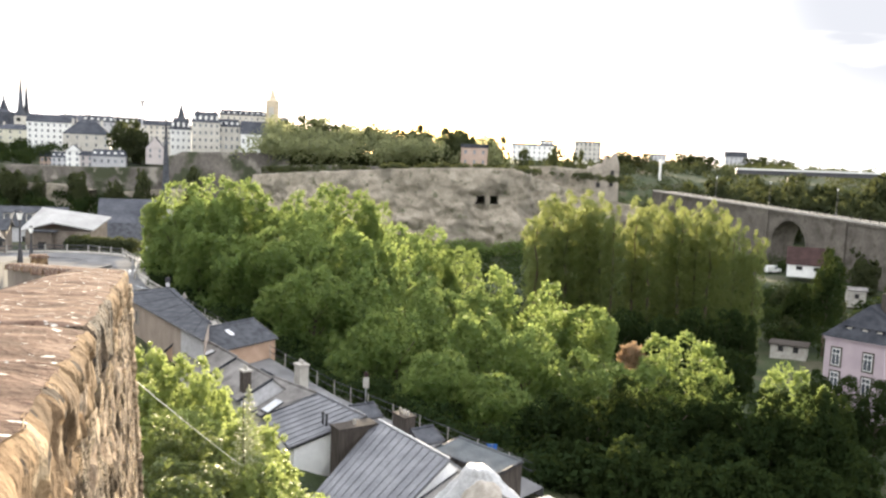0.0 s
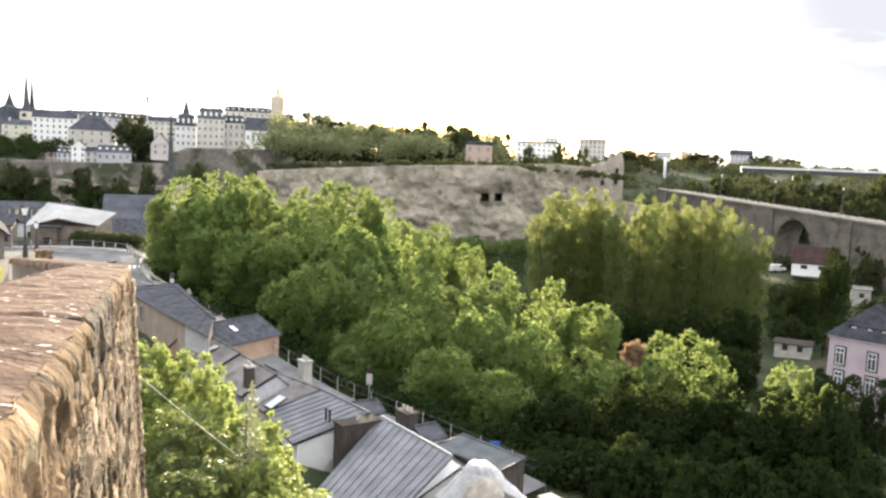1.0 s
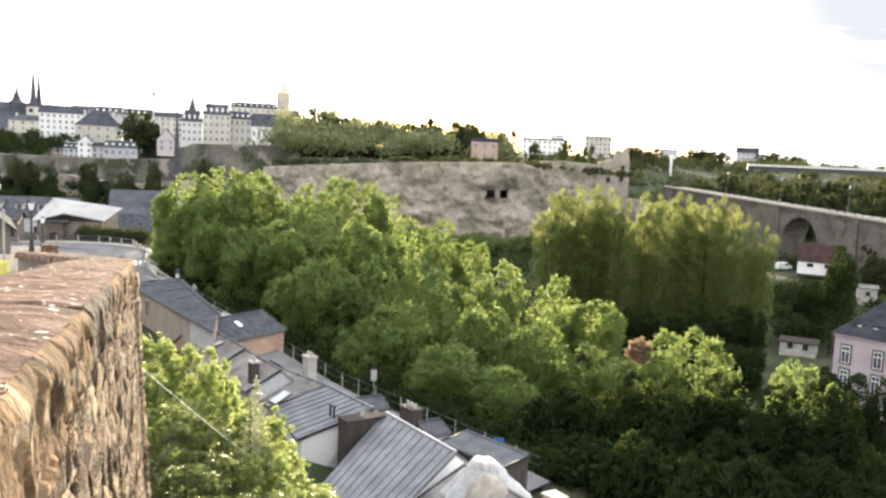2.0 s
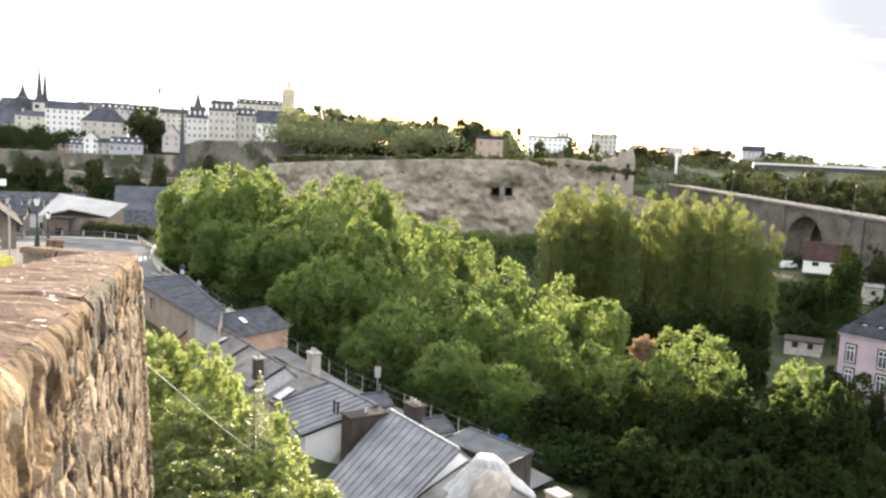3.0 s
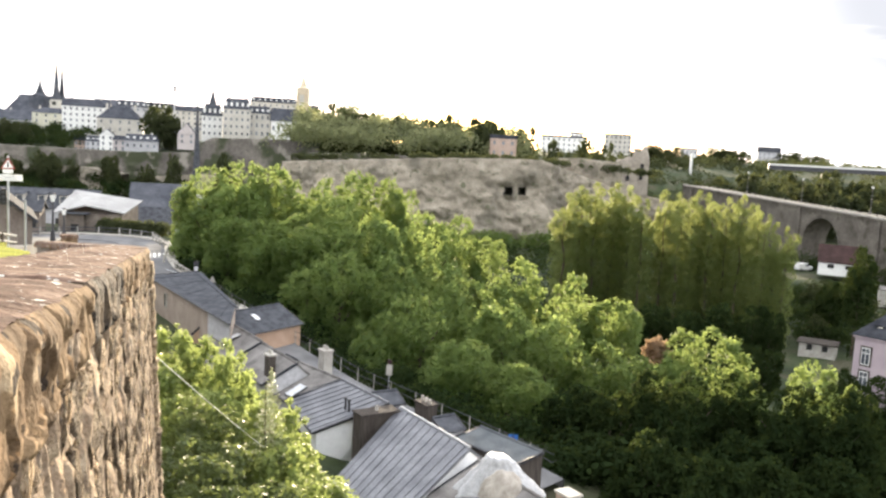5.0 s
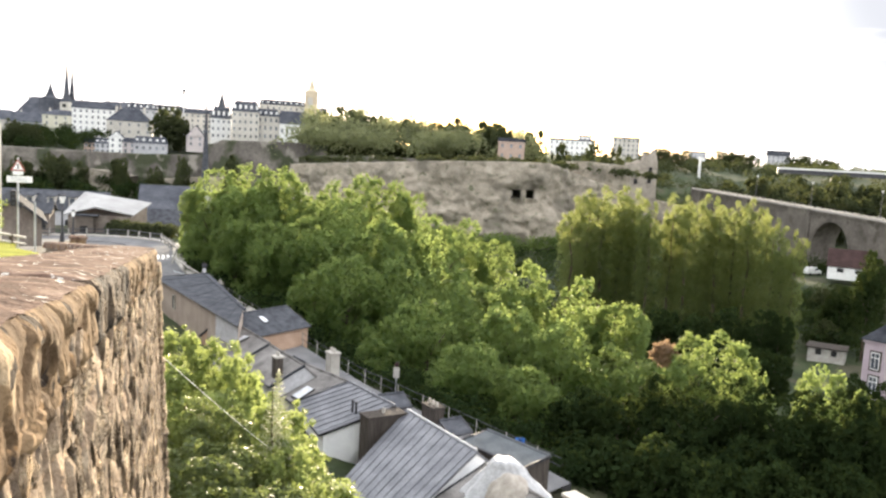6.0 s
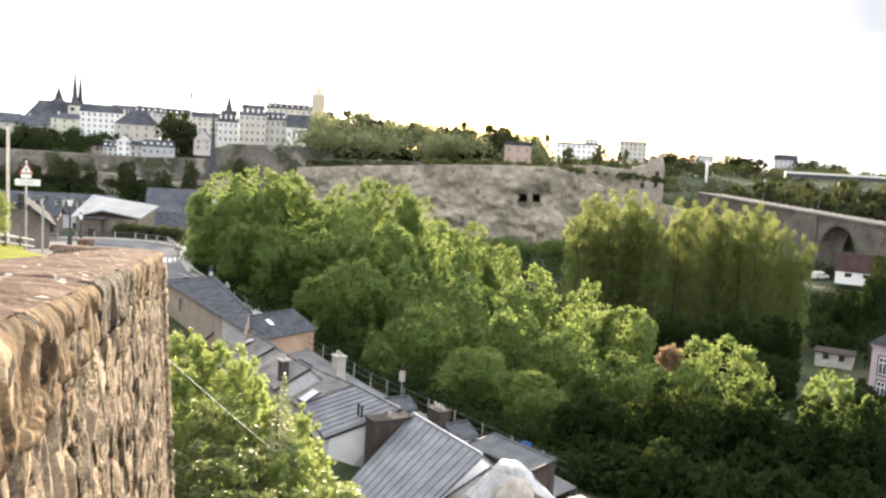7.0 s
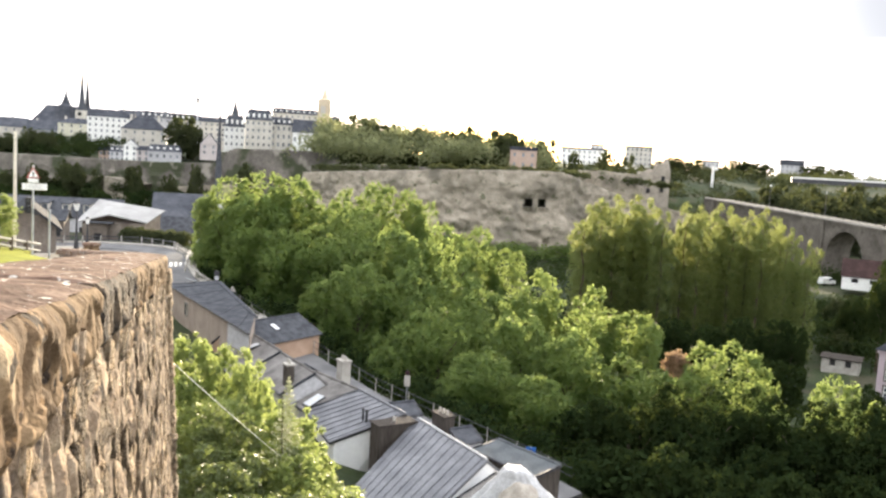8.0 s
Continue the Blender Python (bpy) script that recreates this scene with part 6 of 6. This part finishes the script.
def pink_house():
    e = thing("house", 43.15, 90.0, -25.6, "pink rendered house with stone window frames and a slate hipped roof", "house", yaw=-50)
    w, d, h = 6.4, 11.0, 8.8
    part("wall", box(0, w, 0, d, 0, h, 0.03), M_RENDER_PINK, e)
    bm = bmesh.new()
    o = 0.35
    v = [bm.verts.new(p) for p in ((-o, -o, h), (w + o, -o, h), (w + o, d + o, h), (-o, d + o, h), (w / 2, 3.4, h + 3.6), (w / 2, d - 3.4, h + 3.6))]
    for f in ((0, 1, 4), (1, 2, 5, 4), (2, 3, 5), (3, 0, 4, 5), (3, 2, 1, 0)):
        bm.faces.new([v[k] for k in f])
    bmesh.ops.recalc_face_normals(bm, faces=bm.faces[:])
    rf = part("roof", bm, M_SLATE_DARK, e)
    for x in (2.2, 3.9, 5.4):
        dm = part("dormer", box(x - 0.45, x + 0.45, 0.75, 2.6, h + 0.55, h + 1.35, 0.05), M_SLATE_DARK, rf)
        part("dormer_roof", slab([(x - 0.6, 0.65, h + 1.32), (x + 0.6, 0.65, h + 1.32), (x + 0.6, 2.7, h + 1.55), (x - 0.6, 2.7, h + 1.55)], 0.08), M_SLATE_DARK, dm)
        part("pane", box(x - 0.24, x + 0.24, 0.70, 0.76, h + 0.72, h + 1.15), M_CREAM, dm)
    part("chimney_shaft", box(3.6, 4.9, 5.0, 6.0, h + 2.4, h + 4.8, 0.04), M_BRICK_BROWN, rf)
    part("cornice", box(-0.15, w + 0.15, -0.15, 0, h - 0.3, h), M_RENDER_PINK, e)
    me = window_mesh()
    for x in (1.35, 4.75):
        for z in (1.3, 3.95, 6.6):
            win = shared("window", me["surround"], e, Matrix.Translation((x, 0, z)))
            for nm in ("sash", "pane"):
                new(nm, me[nm]).parent = win


pink_house()


def small_house(x, y, z, w, d, h, roof_h, wall, roof, yaw, label, cols=2, win=(0.8, 0.9), inset=0):
    e = thing("cottage", x, y, z, label, "house", yaw=yaw)
    part("wall", box(0, w, 0, d, -1, h, 0.02), wall, e)
    part("roof_slope", slab([(-0.3, -0.3, h), (w + 0.3, -0.3, h), (w + 0.3, d / 2, h + roof_h), (-0.3, d / 2, h + roof_h)], 0.15), roof, e)
    part("roof_slope", slab([(-0.3, d / 2, h + roof_h), (w + 0.3, d / 2, h + roof_h), (w + 0.3, d + 0.3, h), (-0.3, d + 0.3, h)], 0.15), roof, e)
    for x0 in (0.06, w - 0.06):
        bm = bmesh.new()
        a = [bm.verts.new((x0 + k, yy, zz)) for k in (-0.05, 0.05) for yy, zz in ((0, h), (d, h), (d / 2, h + roof_h - 0.1))]
        for f in ((0, 1, 2), (5, 4, 3), (0, 3, 4, 1), (1, 4, 5, 2), (2, 5, 3, 0)):
            bm.faces.new([a[k] for k in f])
        bmesh.ops.recalc_face_normals(bm, faces=bm.faces[:])
        part("gable", bm, wall, e)
    for c in range(cols):
        cx = w * (c + 0.7) / (cols + 0.4)
        part("window", box(cx - win[0] / 2, cx + win[0] / 2, -0.04, 0.05, h * 0.35, h * 0.35 + win[1]), M_DARK, e)
    return e


# Concrete grey on the white walls carries the shade they lie in.
small_house(51.9, 126.0, -26.9, 5.2, 4, 1.8, 0.25, M_CONCRETE, M_BRICK_BROWN, -28, "small white outbuilding with two dark windows")
small_house(80.7, 190, -20.9, 9.0, 6, 1.9, 4.0, M_WHITE, M_TILE, -24, "white cottage with a red tiled roof under the viaduct", 2, (1.4, 0.9))
small_house(82.9, 165, -23.9, 3.4, 4, 2.6, 0.5, M_CONCRETE, M_FIBRE, -20, "small white shed with a metal roof", 1)


def barn(x, y, z, w, d, h, roof_h, wall, roof, yaw, label, cols=3):
    return small_house(x, y, z, w, d, h, roof_h, wall, roof, yaw, label, cols, (0.9, 1.3))


def lean_barn():
    """A stone building whose broad pale roof falls to one end, with a porch."""
    e = thing("barn", -51.9, 112.1, -14.0, "stone building with a broad slanting white roof beyond the bend", "house", yaw=8)
    e.scale = (1.11, 1.11, 1.11)
    bm = bmesh.new()
    plan = ((-3.9, -2.9), (3.6, -2.9), (4.0, 3.0), (-3.6, 3.0))
    tops = (3.2, 3.4, 4.3, 5.3)
    low, high = [bm.verts.new((x, y, -0.5)) for x, y in plan], [bm.verts.new((x, y, z)) for (x, y), z in zip(plan, tops)]
    bm.faces.new(low[::-1]), bm.faces.new(high)
    for k in range(4):
        bm.faces.new((low[k], low[(k + 1) % 4], high[(k + 1) % 4], high[k]))
    bmesh.ops.recalc_face_normals(bm, faces=bm.faces[:])
    part("wall", bm, M_STONEWALL, e)
    part("roof_slope", slab([(-0.6, -3.2, 4.45), (4.0, -3.2, 3.65), (4.5, 3.3, 4.85), (-3.9, 3.3, 5.85)], 0.16), M_PALEROOF, e)
    part("roof_slope", slab([(-0.6, -3.2, 4.47), (-3.9, 3.3, 5.87), (-5.2, 0.0, 3.6), (-4.4, -3.2, 3.35)], 0.16), M_PALEROOF, e)
    porch = part("porch", box(-2.6, -0.6, -3.9, -2.8, 0, 3.3, 0.03), M_STONEWALL, e)
    part("porch_roof", box(-2.9, -0.1, -4.2, -2.8, 3.3, 3.5, 0.03), M_SLATE, porch)
    part("door", box(-2.1, -1.2, -3.97, -3.88, 0, 2.1, 0.02), M_DARK, porch)
    for x in (0.8, 2.4):
        win = part("window", box(x - 0.4, x + 0.4, -2.98, -2.85, 1.2, 2.3, 0.01), M_STONEWALL, e)
        part("pane", box(x - 0.3, x + 0.3, -3.02, -2.95, 1.3, 2.2), M_GLASS, win)


lean_barn()
for a, b, r in (((62.2, 150, -25.6), (67.5, 148, -25.6), 1.5), ((57.0, 138, -25.8), (62.4, 136, -25.8), 1.0)):
    spots = [(*Vector(a).lerp(Vector(b), k / 12), r + 0.15 * math.sin(k * 2.1)) for k in range(13)]
    thicket("hedge", "dark trimmed hedge in the valley gardens", spots, 5000, 0.16, M_LEAF_DARK, 31)
barn(-57.6, 135, -19, 9.5, 26, 4.6, 6.8, M_GREY, M_SLATE_FAR, 20, "large hall with a plain blue-grey roof")
barn(-53.3, 123.5, -15.5, 9.0, 6, 2.6, 2.6, M_GREY, M_SLATE, 12, "lower dark slate roof in front of the hall")
long_house = barn(-80, 115, -15, 24, 8, 4.2, 2.8, M_GREY, M_SLATE, 14, "long house with a slate roof and white dormers beside the square")
for x in (13.5, 16.5, 19.5, 22.5):
    dormer = part("dormer", box(x - 0.5, x + 0.5, 0.6, 3.2, 4.9, 6.2, 0.03), M_CREAM, long_house)
    part("dormer_roof", slab([(x - 0.65, 0.45, 6.2), (x + 0.65, 0.45, 6.2), (x + 0.65, 3.4, 6.6), (x - 0.65, 3.4, 6.6)], 0.1), M_SLATE, dormer)
    part("pane", box(x - 0.35, x + 0.35, 0.54, 0.61, 5.05, 6.0), M_GLASS, dormer)
barn(-57.0, 97.5, -12.6, 4.0, 5, 3.2, 1.2, M_STONEWALL, M_SLATE, 20, "small grey house beside the street")
spots = [(-48.6 + 0.42 * k, 106.4 - 0.08 * k, -11.75 + 0.35 * math.sin(k * 1.7), 1.05 + 0.2 * math.sin(k * 2.9)) for k in range(21)]
thicket("hedge", "dull green hedge behind the road railing", spots, 12000, 0.14, M_LEAF_FAR, 9)
cable((-4.64, 12.0, -3.26), (-5.78, 25.0, -9.78), 0.05)


def parked_van(x, y, z, yaw):
    """A small white van."""
    e = thing("parked_van", x, y, z, "small white van parked under the viaduct", "van", yaw=yaw)
    bm = box(-2.1, 2.1, -0.9, 0.9, 0.35, 1.2, 0.12)
    bm = box(-2.05, 1.0, -0.85, 0.85, 1.15, 1.95, 0.18, bm)
    part("body", bm, M_WHITE, e)
    part("windscreen", box(1.0, 1.08, -0.72, 0.72, 1.2, 1.8, 0.02), M_GLASS, e)
    part("side_window", box(0.0, 0.85, -0.88, -0.85, 1.25, 1.75, 0.01), M_GLASS, e)
    for wx in (-1.3, 1.35):
        for wy in (-0.85, 0.85):
            part("wheel", tube((wx, wy - 0.1, 0.33), (wx, wy + 0.1, 0.33), 0.33, sides=16), M_DARK, e)


parked_van(83.0, 204.0, land(83.0, 204.0) + 0.1, 20)
